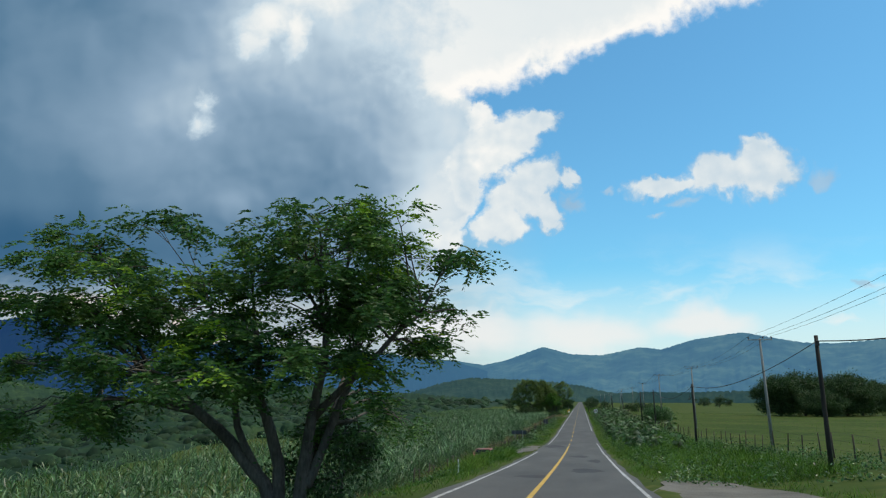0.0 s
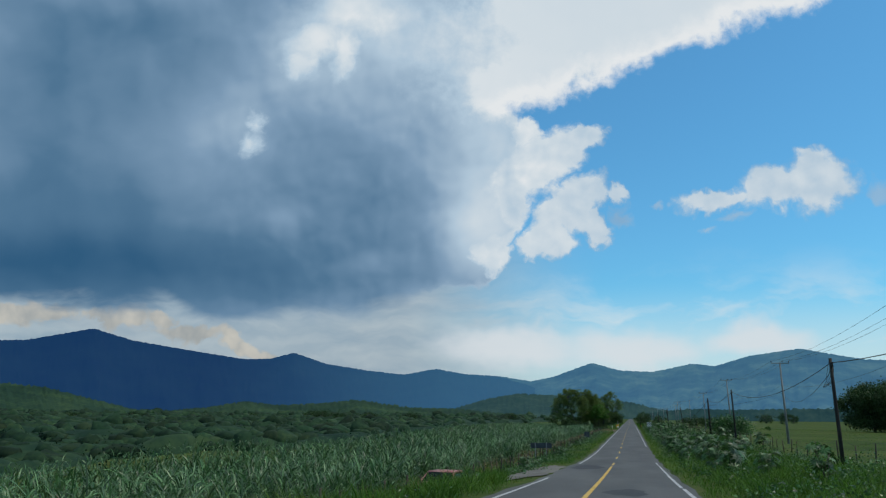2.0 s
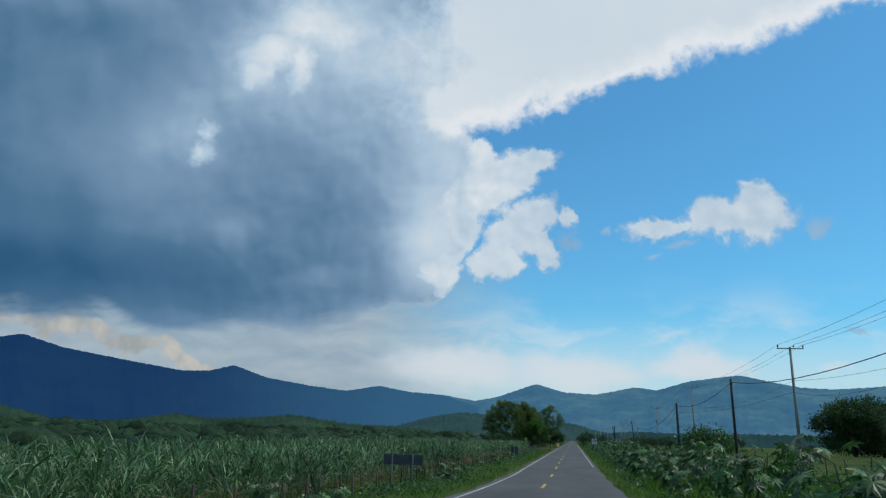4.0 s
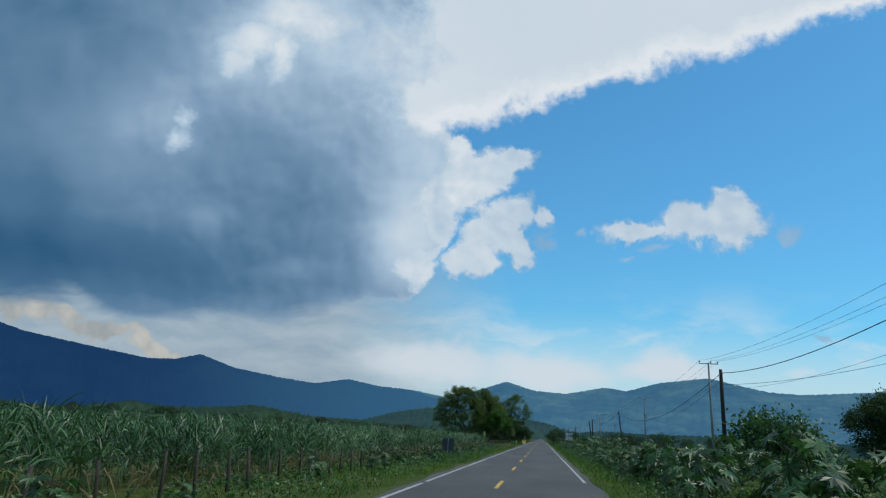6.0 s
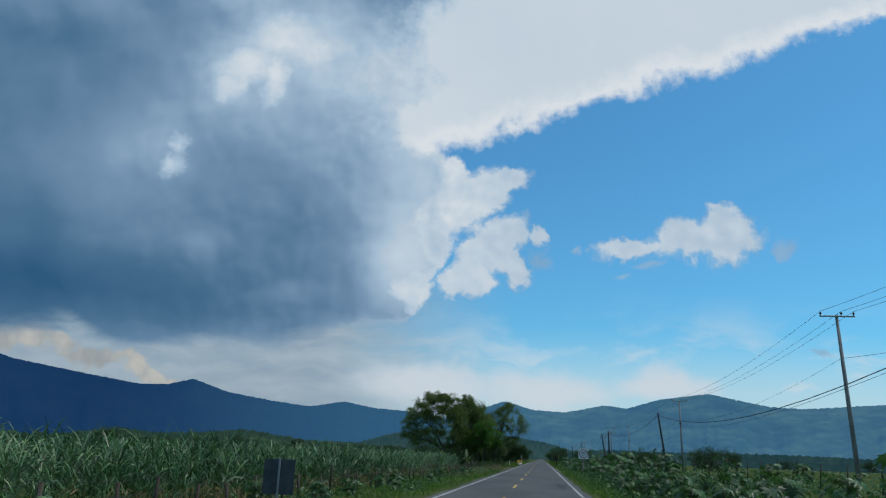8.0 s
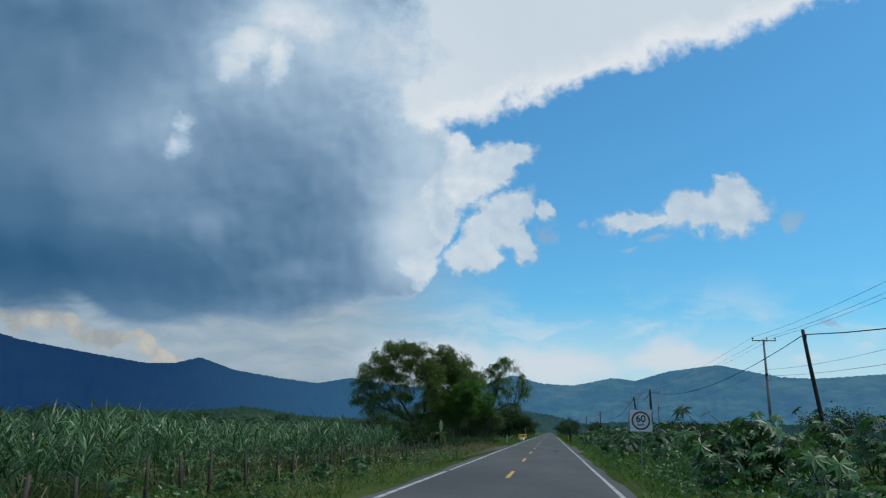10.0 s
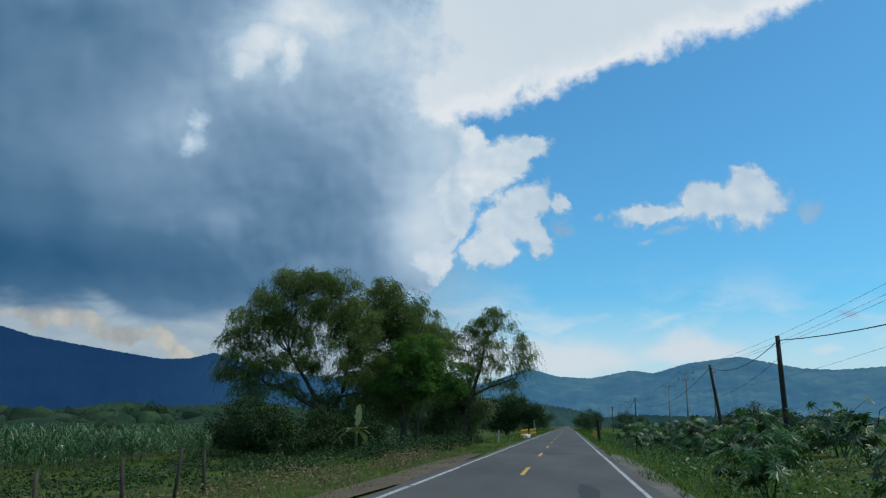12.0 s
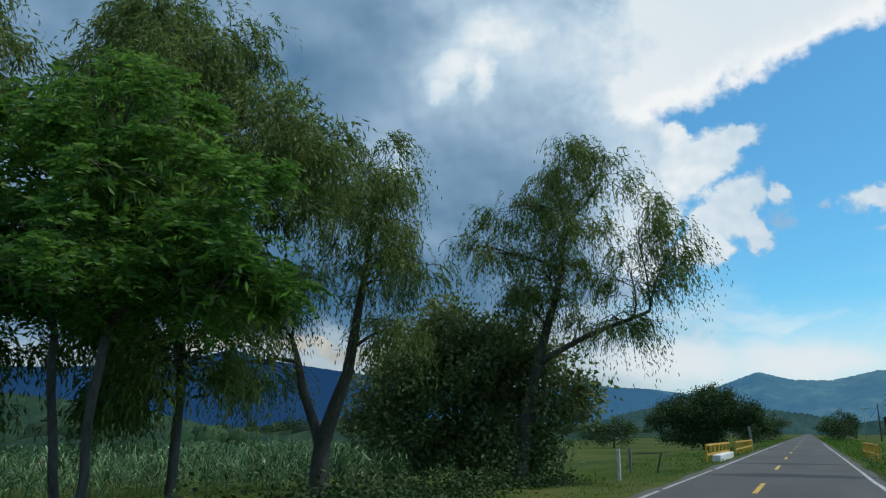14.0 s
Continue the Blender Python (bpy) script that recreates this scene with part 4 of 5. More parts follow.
# spreading feathery tree by the road, two stems from one root
tree("roadside_tree", -5.5, 17.5,
     [[(0, 0, 0, 0.20), (-0.4, 0.1, 1.1, 0.17), (-1.7, 0.3, 2.3, 0.14), (-3.4, 0.2, 3.5, 0.10)],
      [(0, 0.1, 0, 0.18), (-0.1, 0.2, 1.5, 0.15), (-0.6, 0.1, 3.0, 0.12), (-0.9, 0.2, 4.9, 0.08)],
      [(0.45, 0, 0, 0.18), (0.55, 0.1, 1.5, 0.15), (0.75, 0.2, 3.0, 0.12), (1.0, 0.1, 4.6, 0.09)],
      [(0.5, 0.1, 0.8, 0.13), (1.0, 0.3, 2.1, 0.11), (1.6, 0.3, 3.5, 0.08)],
      [(-0.3, 0.1, 0.9, 0.12), (-1.2, 0.2, 2.4, 0.09), (-1.6, 0.2, 4.2, 0.06), (-2.2, 0.2, 5.6, 0.03)], [(0.6, 0.1, 1.6, 0.10), (0.7, 2.0, 3.0, 0.08), (0.6, 3.8, 4.2, 0.05)], [(0.7, 0.2, 2.6, 0.10), (2.0, 0.3, 3.9, 0.07), (3.2, 0.3, 5.0, 0.05)]],
     [(-5.2, 0.2, 6.5, 1.9, 1.9, 0.5), (-6.6, 0, 5.3, 1.8, 1.7, 0.45), (-3.2, 0.4, 5.9, 1.9, 1.9, 0.5), (-4.6, -0.4, 4.5, 2.1, 1.7, 0.45), (-1.0, 0.5, 6.3, 1.6, 1.8, 0.5), (0.6, 0.2, 7.5, 1.4, 1.5, 0.45), (1.7, 0.4, 7.1, 1.0, 1.2, 0.4),
      (-5.0, -0.2, 5.5, 2.0, 1.7, 0.4), (-2.6, -0.2, 5.1, 1.9, 1.7, 0.4), (0.4, 0, 6.7, 1.8, 1.7, 0.45), (0.2, -0.2, 5.9, 1.9, 1.7, 0.45), (2.2, 0.2, 5.9, 1.6, 1.6, 0.45), (2.0, 0.3, 5.1, 1.7, 1.6, 0.4), (0.4, 0.2, 5.1, 1.7, 1.6, 0.4),
      (3.0, 0.3, 6.6, 1.1, 1.3, 0.4), (4.0, 0.1, 6.35, 0.75, 0.8, 0.32), (3.3, 1.3, 5.3, 0.7, 0.8, 0.22), (4.05, 1.7, 5.15, 0.5, 0.55, 0.18), (2.5, 0.8, 7.6, 0.5, 0.6, 0.28), (2.9, 0.2, 4.4, 1.2, 1.3, 0.35), (-0.8, -0.4, 4.6, 1.9, 1.6, 0.4), (-3.8, -0.3, 3.6, 1.8, 1.4, 0.4),
      (-5.6, 0.3, 2.5, 1.5, 1.2, 0.4), (-4.2, 0.8, 7.6, 1.0, 1.0, 0.3), (-5.6, 0.3, 7.2, 0.9, 1.0, 0.3), (-3.0, 0.6, 7.4, 0.7, 0.8, 0.25), (1.6, 0.8, 2.4, 1.0, 1.0, 1.0), (-7.4, 0.2, 3.9, 1.2, 1.2, 0.4), (-7.2, 0.2, 2.6, 1.0, 1.0, 0.35),
      (0.5, 3.4, 5.6, 1.5, 1.5, 0.4), (0.8, 4.4, 6.6, 1.2, 1.3, 0.4), (0.6, 4.6, 5.2, 1.1, 1.2, 0.35), (0.4, 4.4, 4.2, 1.0, 1.1, 0.3), (0.9, 5.0, 3.0, 0.8, 0.7, 0.22), (1.5, 5.1, 2.4, 0.65, 0.6, 0.18), (0.9, 5.1, 1.9, 0.45, 0.5, 0.15), (0.3, 3.0, 7.4, 1.3, 1.3, 0.4), (-2.6, -2.4, 3.6, 1.3, 1.1, 0.35), (-1.0, -2.6, 3.4, 1.2, 1.0, 0.3), (0.3, -2.0, 3.7, 1.2, 1.0, 0.3), (-3.8, -1.6, 3.0, 1.1, 1.0, 0.3), (-1.6, 0.2, 4.0, 1.6, 1.4, 0.45), (0.2, 0.3, 4.1, 1.5, 1.4, 0.45), (-0.6, -1.0, 3.4, 1.4, 1.2, 0.4), (1.2, 0.4, 3.6, 1.2, 1.2, 0.4), (1.5, 4.6, 5.0, 0.7, 0.8, 0.3), (1.1, 5.0, 3.9, 0.6, 0.6, 0.22), (1.7, 5.2, 2.3, 0.5, 0.5, 0.15), (1.4, 4.8, 5.9, 0.6, 0.7, 0.25), (1.0, 4.6, 6.8, 0.7, 0.8, 0.3)],
     "feather", M_LEAF_A, "spreading feathery-leaved tree with forked dark stems beside the road", 21, 1.4, 0.92, 5, tips=M_LEAF_TIP)
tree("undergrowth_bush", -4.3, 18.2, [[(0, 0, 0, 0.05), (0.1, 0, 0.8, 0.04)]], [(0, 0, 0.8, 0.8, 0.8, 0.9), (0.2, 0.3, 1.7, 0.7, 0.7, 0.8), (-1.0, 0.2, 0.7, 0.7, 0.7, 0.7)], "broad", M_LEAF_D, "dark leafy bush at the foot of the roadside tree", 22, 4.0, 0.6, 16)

# the willow group
tree("willow_tree", -15.6, 298.5,
     [[(0, 0, 0, 0.24), (-0.3, 0, 1.6, 0.21), (-0.8, 0, 3.4, 0.18), (-2.2, 0, 5.4, 0.15), (-3.6, 0, 7.4, 0.11)],
      [(-0.4, 0, 2.4, 0.18), (0.6, 0.3, 4.6, 0.16), (1.0, 0.4, 7.4, 0.15)],
      [(-0.6, 0, 2.9, 0.22), (-3.0, -0.6, 4.4, 0.16), (-5.2, -0.8, 5.2, 0.10)]],
     [(-3.4, 0.3, 13.0, 1.7, 1.9, 1.1), (-1.7, 0.2, 12.6, 1.6, 1.8, 1.0), (-5.2, 0, 11.8, 1.6, 1.8, 1.1), (-0.4, 0.4, 11.4, 1.6, 1.9, 1.1), (-6.4, 0, 10.2, 1.7, 1.8, 1.2), (-3.2, -0.3, 10.8, 2.2, 2.2, 1.3), (0.7, 0.3, 9.8, 1.6, 1.9, 1.2),
      (-5.0, -0.4, 9.0, 2.0, 2.0, 1.2), (-7.4, -0.4, 8.2, 1.6, 1.7, 1.1), (-1.6, -0.4, 9.0, 2.0, 2.0, 1.3), (1.2, 0, 7.8, 1.6, 1.8, 1.2), (-7.8, -0.5, 6.2, 1.6, 1.6, 1.0), (-5.4, -0.6, 6.8, 1.8, 1.8, 1.1), (-2.4, -0.6, 6.8, 1.9, 1.8, 1.1),
      (0.8, -0.3, 5.8, 1.5, 1.6, 1.1), (-6.6, -0.8, 4.6, 1.5, 1.4, 0.9), (-3.8, -0.9, 4.8, 1.5, 1.4, 0.8), (-2.6, 0.3, 13.2, 1.5, 1.6, 0.8), (0.2, 0.3, 12.6, 1.2, 1.4, 0.8), (1.8, 0.2, 10.6, 1.1, 1.2, 0.9), (2.2, 0.2, 8.8, 1.0, 1.2, 0.9), (1.2, 0.4, 4.2, 1.6, 1.5, 1.0), (-1.4, 0.8, 4.0, 1.6, 1.4, 0.9), (2.8, 0.5, 5.8, 1.5, 1.4, 1.1), (2.6, 0.6, 3.4, 1.3, 1.2, 0.9), (0, 0.8, 2.6, 1.6, 1.4, 0.9)],
     "willow", M_LEAF_W, "large broad willow with drooping narrow leaves", 31, 2.1, 0.95, 8, group="willows by the road", plump=1.3, core=0.6)
tree("willow_tree", -11.2, 302.8,
     [[(0, 0, 0, 0.12), (0.2, 0, 2.6, 0.11), (0, 0, 5.2, 0.10), (-0.4, 0, 7.8, 0.09)]],
     [(-0.4, 0, 11.4, 1.7, 1.9, 1.1), (-2.2, 0.2, 11.6, 1.7, 1.7, 1.1), (-3.5, 0.4, 10.2, 1.6, 1.6, 1.1), (-1.8, 0.3, 12.8, 1.3, 1.4, 0.8), (-2.6, 0.2, 9.4, 1.7, 1.8, 1.3), (2.6, 0.6, 8.4, 1.4, 1.5, 1.2), (-2.4, 0.3, 6.6, 1.6, 1.6, 1.2), (-2.4, 0.3, 4.4, 1.5, 1.5, 1.0), (-0.6, 0, 10.2, 2.0, 2.2, 1.3), (1.0, 0.3, 9.2, 1.8, 2.0, 1.2), (-1.6, 0, 8.4, 1.9, 2.0, 1.4), (1.8, 0, 7.4, 1.6, 1.8, 1.3), (0.2, -0.3, 6.8, 2.0, 2.0, 1.4), (0.9, -0.3, 5.2, 1.7, 1.7, 1.1), (-0.9, -0.3, 4.8, 1.6, 1.6, 1.1), (0.6, -0.3, 3.6, 1.5, 1.4, 0.9), (-1.2, 0, 2.9, 1.2, 1.2, 0.8)],
     "willow", M_LEAF_W, "tall willow with a dense rounded drooping crown", 32, 2.1, 0.95, 8, group="willows by the road", plump=1.25, core=0.7)
tree("willow_tree", -13.0, 311.3,
     [[(0, 0, 0, 0.33), (0.1, 0, 1.9, 0.28), (1.0, 0, 4.2, 0.19), (1.5, 0, 7.0, 0.12), (1.9, 0, 9.8, 0.06)],
      [(0.1, 0, 1.7, 0.20), (-0.9, 0.2, 3.7, 0.15), (-1.4, 0.2, 5.4, 0.09)]],
     [(1.6, 0, 11.0, 1.5, 1.5, 1.0), (0.7, 0.2, 9.2, 1.3, 1.4, 0.9), (2.8, 0, 9.0, 1.2, 1.2, 0.9), (2.2, 0, 7.2, 1.2, 1.2, 0.9), (-0.8, 0, 7.4, 1.3, 1.2, 1.0), (-2.4, -0.6, 6.2, 1.6, 1.4, 1.2), (-2.0, -0.8, 4.4, 1.6, 1.4, 1.1), (0.4, 0.1, 10.4, 1.2, 1.2, 0.8), (2.9, 0, 10.2, 1.0, 1.0, 0.7), (3.6, 0, 7.6, 0.9, 0.9, 0.7), (3.0, 0, 5.4, 1.0, 1.0, 0.8)],
     "weeping", M_LEAF_W, "slender willow with a pale bare trunk and thin crown", 33, 2.0, 0.95, 9, group="willows by the road", plump=1.4)
tree("willow_tree", -8.6, 318.2,
     [[(0, 0, 0, 0.30), (0.3, 0, 2.4, 0.25), (0.9, 0, 4.8, 0.20), (1.7, 0, 7.2, 0.14), (2.2, 0, 10.2, 0.08)],
      [(0.8, 0, 4.6, 0.14), (2.8, 0, 5.6, 0.10), (5.2, 0, 6.4, 0.06)]],
     [(2.0, 0, 12.4, 1.5, 1.6, 0.9), (3.8, 0.2, 11.8, 1.2, 1.3, 0.9), (0.2, 0, 10.9, 1.3, 1.4, 0.9), (-0.8, 0, 9.2, 1.2, 1.2, 0.9), (2.6, 0, 9.8, 1.8, 1.6, 1.0), (5.3, 0.1, 9.8, 1.2, 1.2, 0.7), (6.3, 0.1, 8.8, 0.9, 0.9, 0.5), (1.4, 0, 7.8, 1.6, 1.5, 0.9), (4.6, 0, 7.8, 1.6, 1.3, 0.8), (3.8, 0, 6.2, 1.3, 1.2, 0.8), (0.4, 0, 6.6, 1.2, 1.2, 0.8)],
     "weeping", M_LEAF_W, "open tall willow with bare twigs at its top and hanging foliage", 34, 2.0, 0.95, 9, group="willows by the road", plump=1.4)
tree("feathery_tree", -9.4, 299.0,
     [[(0, 0, 0, 0.085), (0.1, 0, 1.8, 0.08), (0.3, 0, 3.6, 0.08)], [(-0.7, 0.3, 0, 0.09), (-0.9, 0.2, 1.8, 0.08), (-1.2, 0.2, 3.8, 0.07)]],
     [(0.2, 0, 7.2, 2.1, 2.2, 1.1), (1.6, 0, 5.7, 1.9, 2.0, 1.0), (-1.4, 0.2, 6.0, 1.9, 2.0, 1.0), (0, -0.6, 4.6, 2.4, 2.0, 0.9), (2.6, 0.2, 4.3, 1.4, 1.5, 0.8), (-2.6, 0, 4.6, 1.4, 1.5, 0.8)],
     "feather", M_LEAF_F, "bright green feathery tree in front of the willows", 35, 1.8, 0.95, 6, core=0.6)
tree("broadleaf_bush", -11.7, 319.8, [[(0, 0, 0, 0.20), (0.1, 0, 1.5, 0.16), (0.4, 0, 3.4, 0.10)], [(0.4, 0, 0, 0.14), (1.6, 0, 2.4, 0.10)]],
     [(0.0, 0, 6.3, 2.0, 2.1, 1.4), (-2.2, 0, 5.0, 2.0, 2.0, 1.5), (2.6, 0, 5.2, 2.0, 2.0, 1.5), (0.4, -0.8, 3.9, 2.6, 2.0, 1.5), (4.0, 0, 3.4, 1.8, 1.8, 1.4), (-3.6, 0.2, 3.0, 1.9, 1.8, 1.5), (-1.6, -0.6, 1.7, 2.4, 1.8, 1.4), (2.2, -0.6, 1.7, 2.4, 1.8, 1.4)],
     "broad", M_LEAF_B, "dense broad-leaved bush tree with grey-green leaves", 36, 3.3, 1.3, 15, core=0.4)
# undergrowth in the dark leaf colour, which carries the deep shade under the willows
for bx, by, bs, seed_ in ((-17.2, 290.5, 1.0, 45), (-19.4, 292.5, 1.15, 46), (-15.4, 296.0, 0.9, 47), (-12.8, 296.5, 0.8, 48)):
    tree("undergrowth_bush", bx, by, [[(0, 0, 0, 0.08), (0, 0, 1.6 * bs, 0.05)]], [(0, 0, 2.2 * bs, 1.7 * bs, 1.5 * bs, 1.5 * bs), (-1.4 * bs, 0.2, 1.3 * bs, 1.5 * bs, 1.4 * bs, 1.2 * bs), (1.1 * bs, -0.3, 1.2 * bs, 1.3 * bs, 1.2 * bs, 1.1 * bs)], "broad", M_LEAF_D, "leafy bush below the willow, its shade put into the dark leaf colour", seed_, 5.0, 0.85, 18, core=0.8)
tree("undergrowth_bush", -14.6, 294.8, [[(0, 0, 0, 0.07), (0, 0, 1.2, 0.05)]], [(0, 0, 1.5, 1.6, 1.3, 1.3), (-1.4, 0.2, 1.0, 1.3, 1.2, 0.9)], "broad", M_LEAF_D, "leafy bush below the willow, its shade put into the dark leaf colour", 44, 2.6, 0.9, 14)
tree("undergrowth_bush", -17.8, 293.0, [[(0, 0, 0, 0.07), (0, 0, 1.2, 0.05)]], [(0, 0, 1.5, 2.0, 1.6, 1.3), (1.6, 0.2, 1.2, 1.3, 1.3, 1.0)], "broad", M_LEAF_D, "leafy bush below the willow, its shade put into the dark leaf colour", 37, 2.6, 0.9, 16)

# dark rounded thorn tree beside the bridge, and trees beyond it
tree("thorn_tree", -9.6, 386.0, [[(0, 0, 0, 0.30), (0.2, 0, 1.5, 0.24), (0.4, 0, 3.0, 0.16)], [(0, 0, 0.6, 0.2), (-1.6, 0.2, 2.4, 0.12)]],
     [(1.4, 0, 6.2, 2.6, 2.6, 1.3), (-1.6, 0, 5.0, 3.0, 2.8, 1.5), (3.6, 0, 4.4, 2.8, 2.6, 1.6), (-4.2, 0, 3.4, 2.6, 2.6, 1.4), (0.6, -1, 3.4, 3.8, 2.8, 1.6), (5.4, 0, 2.6, 1.9, 2.0, 1.4), (-1.2, -1, 1.6, 4.0, 2.4, 1.3)],
     "broad", M_LEAF_D, "dark rounded thorn tree beside the bridge", 41, 2.6, 1.3, 15, core=0.3)
rng0 = np.random.default_rng(7)


def plain_tree(x, y, h, w, seed, name="field_tree", label="dark rounded tree standing among the fields", mat=None, density=0.5, size=None):
    rng = np.random.default_rng(seed)
    blobs = [(0, 0, h * 0.72, w * 0.34, w * 0.34, h * 0.26), (0, 0, h * 0.24, w * 0.43, w * 0.43, h * 0.26)]
    for k in range(5):
        a = k * 1.26 + rng.uniform(0, 0.6)
        blobs.append((w * 0.28 * math.cos(a), w * 0.28 * math.sin(a), h * rng.uniform(0.42, 0.66), w * 0.26, w * 0.26, h * 0.2))
    s = size or max(1.0, h / 5)
    return tree(name, x, y, [[(0, 0, 0, 0.03 * h), (0.1, 0, h * 0.3, 0.025 * h), (0, 0, h * 0.6, 0.015 * h)]], blobs, "broad", mat or M_LEAF_D, label, seed, density * 7 / s ** 2, s, 13, 5)


def far_tree(name, x, y, h, w, proto, turn, label):
    """A copy of one of the low-detail trees, scaled to its own height and spread."""
    q = copy_thing(proto, pose(x, y, float(land_z(x, y)) - 0.1, 0, 0, turn))
    q.scale = (w / 10, w / 10, h / 7)
    q.name, q["label"], q["category"] = name, label, "tree"
    return q


proto_trees = [plain_tree(-150 - 12 * k, 420 + 17 * k, 7, 10, 50 + k, density=0.16, size=2.0, label="bushy tree at the foot of the low hills") for k in range(4)]
# big dark trees out in the pasture on the right
for k, (x, y, h, w) in enumerate(((61, 250, 12.5, 16), (71, 262, 13.5, 17), (82, 258, 13.0, 18), (92, 275, 12, 18), (108, 280, 12.5, 18), (70, 240, 8, 12))):
    plain_tree(x, y, h, w, 60 + k, "shade_tree", "big dark spreading shade tree out in the pasture", density=0.8)
# trees and thickets farther off
for k in range(20):
    far_tree("field_tree", rng0.uniform(90, 520), rng0.uniform(480, 900), rng0.uniform(5, 10), rng0.uniform(7, 15), proto_trees[k % 4], 37 * k, "dark rounded tree standing among the fields")
for k in range(18):
    far_tree("field_tree", -rng0.uniform(75, 330), rng0.uniform(330, 700), rng0.uniform(4, 7), rng0.uniform(7, 13), proto_trees[k % 4], 53 * k, "bushy tree at the foot of the low hills")
for k, (x, y, h, w) in enumerate(((7.5, 470, 5.5, 8), (9.0, 500, 7.0, 8), (-9, 440, 5, 9), (-8, 470, 6, 9), (-8, 520, 7, 10), (8, 560, 7, 9), (14, 420, 4.5, 7), (21, 335, 4.0, 7), (26, 350, 4.6, 8), (31, 356, 4, 8), (24, 262, 3.2, 6), (-28, 420, 5, 9), (-40, 460, 5, 8))):
    far_tree("verge_tree", x, y, h, w, proto_trees[k % 4], 71 * k, "dark bushy tree along the verge")
# domed castor thicket by the wooden pole
tree("castor_bush", 16.8, 163.5, [[(0, 0, 0, 0.09), (0.1, 0, 1.6, 0.07), (0.3, 0, 3.0, 0.04)]], [(0, 0, 2.4, 2.1, 2.1, 1.1), (-1.2, 0, 1.6, 1.6, 1.6, 1.0), (1.3, 0, 1.6, 1.6, 1.6, 1.0)], "broad", M_LEAF_C, "domed castor bush with large leaves beside the pole", 61, 3.0, 1.7, 9)

# ---- sugar cane, grass and weeds ----
def cane_plants(rng, x, y, height, n_leaves, wide):
    """Cane: a stalk per plant and long leaves that rise and arch over."""
    n = len(x)
    base = np.stack([x, y, land_z(x, y)], 1)
    out = []
    up = np.array([0, 0, 1.0])
    lean = rng.normal(0, 0.10, (n, 3)) * [1, 1, 0] + up
    out.append(blades(rng, base, unit(lean), height * 0.75, np.full(n, 0.035 * wide), np.zeros(n), 2))
    for k in range(n_leaves):
        s = 0.22 + 0.68 * (k + rng.uniform(0, 1, n)) / n_leaves
        a = rng.uniform(0, 2 * math.pi, n)
        b = base + lean * (height * s * 0.72)[:, None]
        rise = rng.uniform(0.7, 2.2, n) * (0.6 + 0.9 * s)
        aim = unit(np.stack([np.cos(a), np.sin(a), rise], 1))
        L = rng.uniform(0.75, 1.3, n) * height * 0.38
        out.append(blades(rng, b, aim, L, rng.uniform(0.035, 0.06, n) * wide, rng.uniform(0.25, 0.95, n), 3))
    return joined(out)


def in_cane(x, y):
    """Where cane grows: a long block beside the road, then a second block set farther back."""
    front = -9.0 + 0.5 * np.sin(y * 0.33) + 0.3 * np.sin(y * 1.1)
    front = np.where((y > 262) & (y < 314), -20.5 + 0.4 * np.sin(y * 0.9), front)
    front = np.where(y > 314, -12.5 + 0.4 * np.sin(y * 0.7), front)
    front = np.where(y < 44, -9.0 - 0.05 * (44 - y), front)
    return (x < front) & ((y < 251 - 0.35 * (-9 - x)) | (y > 264 + 0.4 * np.sin(x)))


def cane_field(name, seed, x0, x1, y0, y1, per_m2, h, n_leaves, wide, mat, label):
    rng = np.random.default_rng(seed)
    n = int((x1 - x0) * (y1 - y0) * per_m2)
    x, y = rng.uniform(x0, x1, n), rng.uniform(y0, y1, n)
    k = in_cane(x, y)
    if wide > 1.5:          # the near rim of the second block is sown more finely
        k &= ~((y > 255) & (y < 320) & (x > -27))
    x, y = x[k], y[k]
    hh = h * rng.uniform(0.82, 1.12, len(x)) * (1 + 0.06 * wave(x, y, 3.1))
    hh *= np.where(y < 60, 0.62 + 0.38 * step(y, 5, 60), 1.0) * np.where(y > 258, 0.8, 1.0)
    v, f = cane_plants(rng, x, y, hh, n_leaves, wide)
    return tagged(mesh_object(name, v, f, mat), label, "sugar cane", kind="stuff")


cane_field("sugar_cane_front", 1, -13.0, -8.0, 12, 284, 5.4, 2.62, 13, 1.08, M_CANE, "tall green sugar cane with arching leaves along the fence")
cane_field("sugar_cane_mid", 2, -33, -13.0, 12, 340, 1.0, 2.6, 7, 1.9, M_CANE, "tall green sugar cane field")
cane_field("sugar_cane_second", 5, -27, -12, 262, 320, 4.2, 2.6, 12, 1.1, M_CANE, "tall green sugar cane behind the willows")
cane_field("sugar_cane_back", 4, -48, -33, 40, 120, 0.6, 2.6, 6, 2.1, M_CANE, "tall green sugar cane on the lower ground")
cane_field("sugar_cane_far", 3, -60, -33, 236, 430, 0.35, 2.6, 8, 2.4, M_CANE, "broad field of green sugar cane")
# leaf litter and dry lower leaves at the cane's edge
rng = np.random.default_rng(9)
n = 5200
y = rng.uniform(20, 250, n)
x = -9.2 + rng.normal(0, 0.8, n)
b = np.stack([x, y, land_z(x, y) + rng.uniform(0, 0.8, n)], 1)
a = rng.uniform(0, 6.283, n)
v, f = blades(rng, b, unit(np.stack([np.cos(a), np.sin(a), rng.uniform(-0.5, 1.2, n)], 1)), rng.uniform(0.4, 0.9, n), np.full(n, 0.035), rng.uniform(0.4, 1.2, n), 3)
tagged(mesh_object("dry_cane_leaves", v, f, M_DRY), "straw-coloured dry cane leaves at the foot of the field", "dry leaves", kind="stuff")


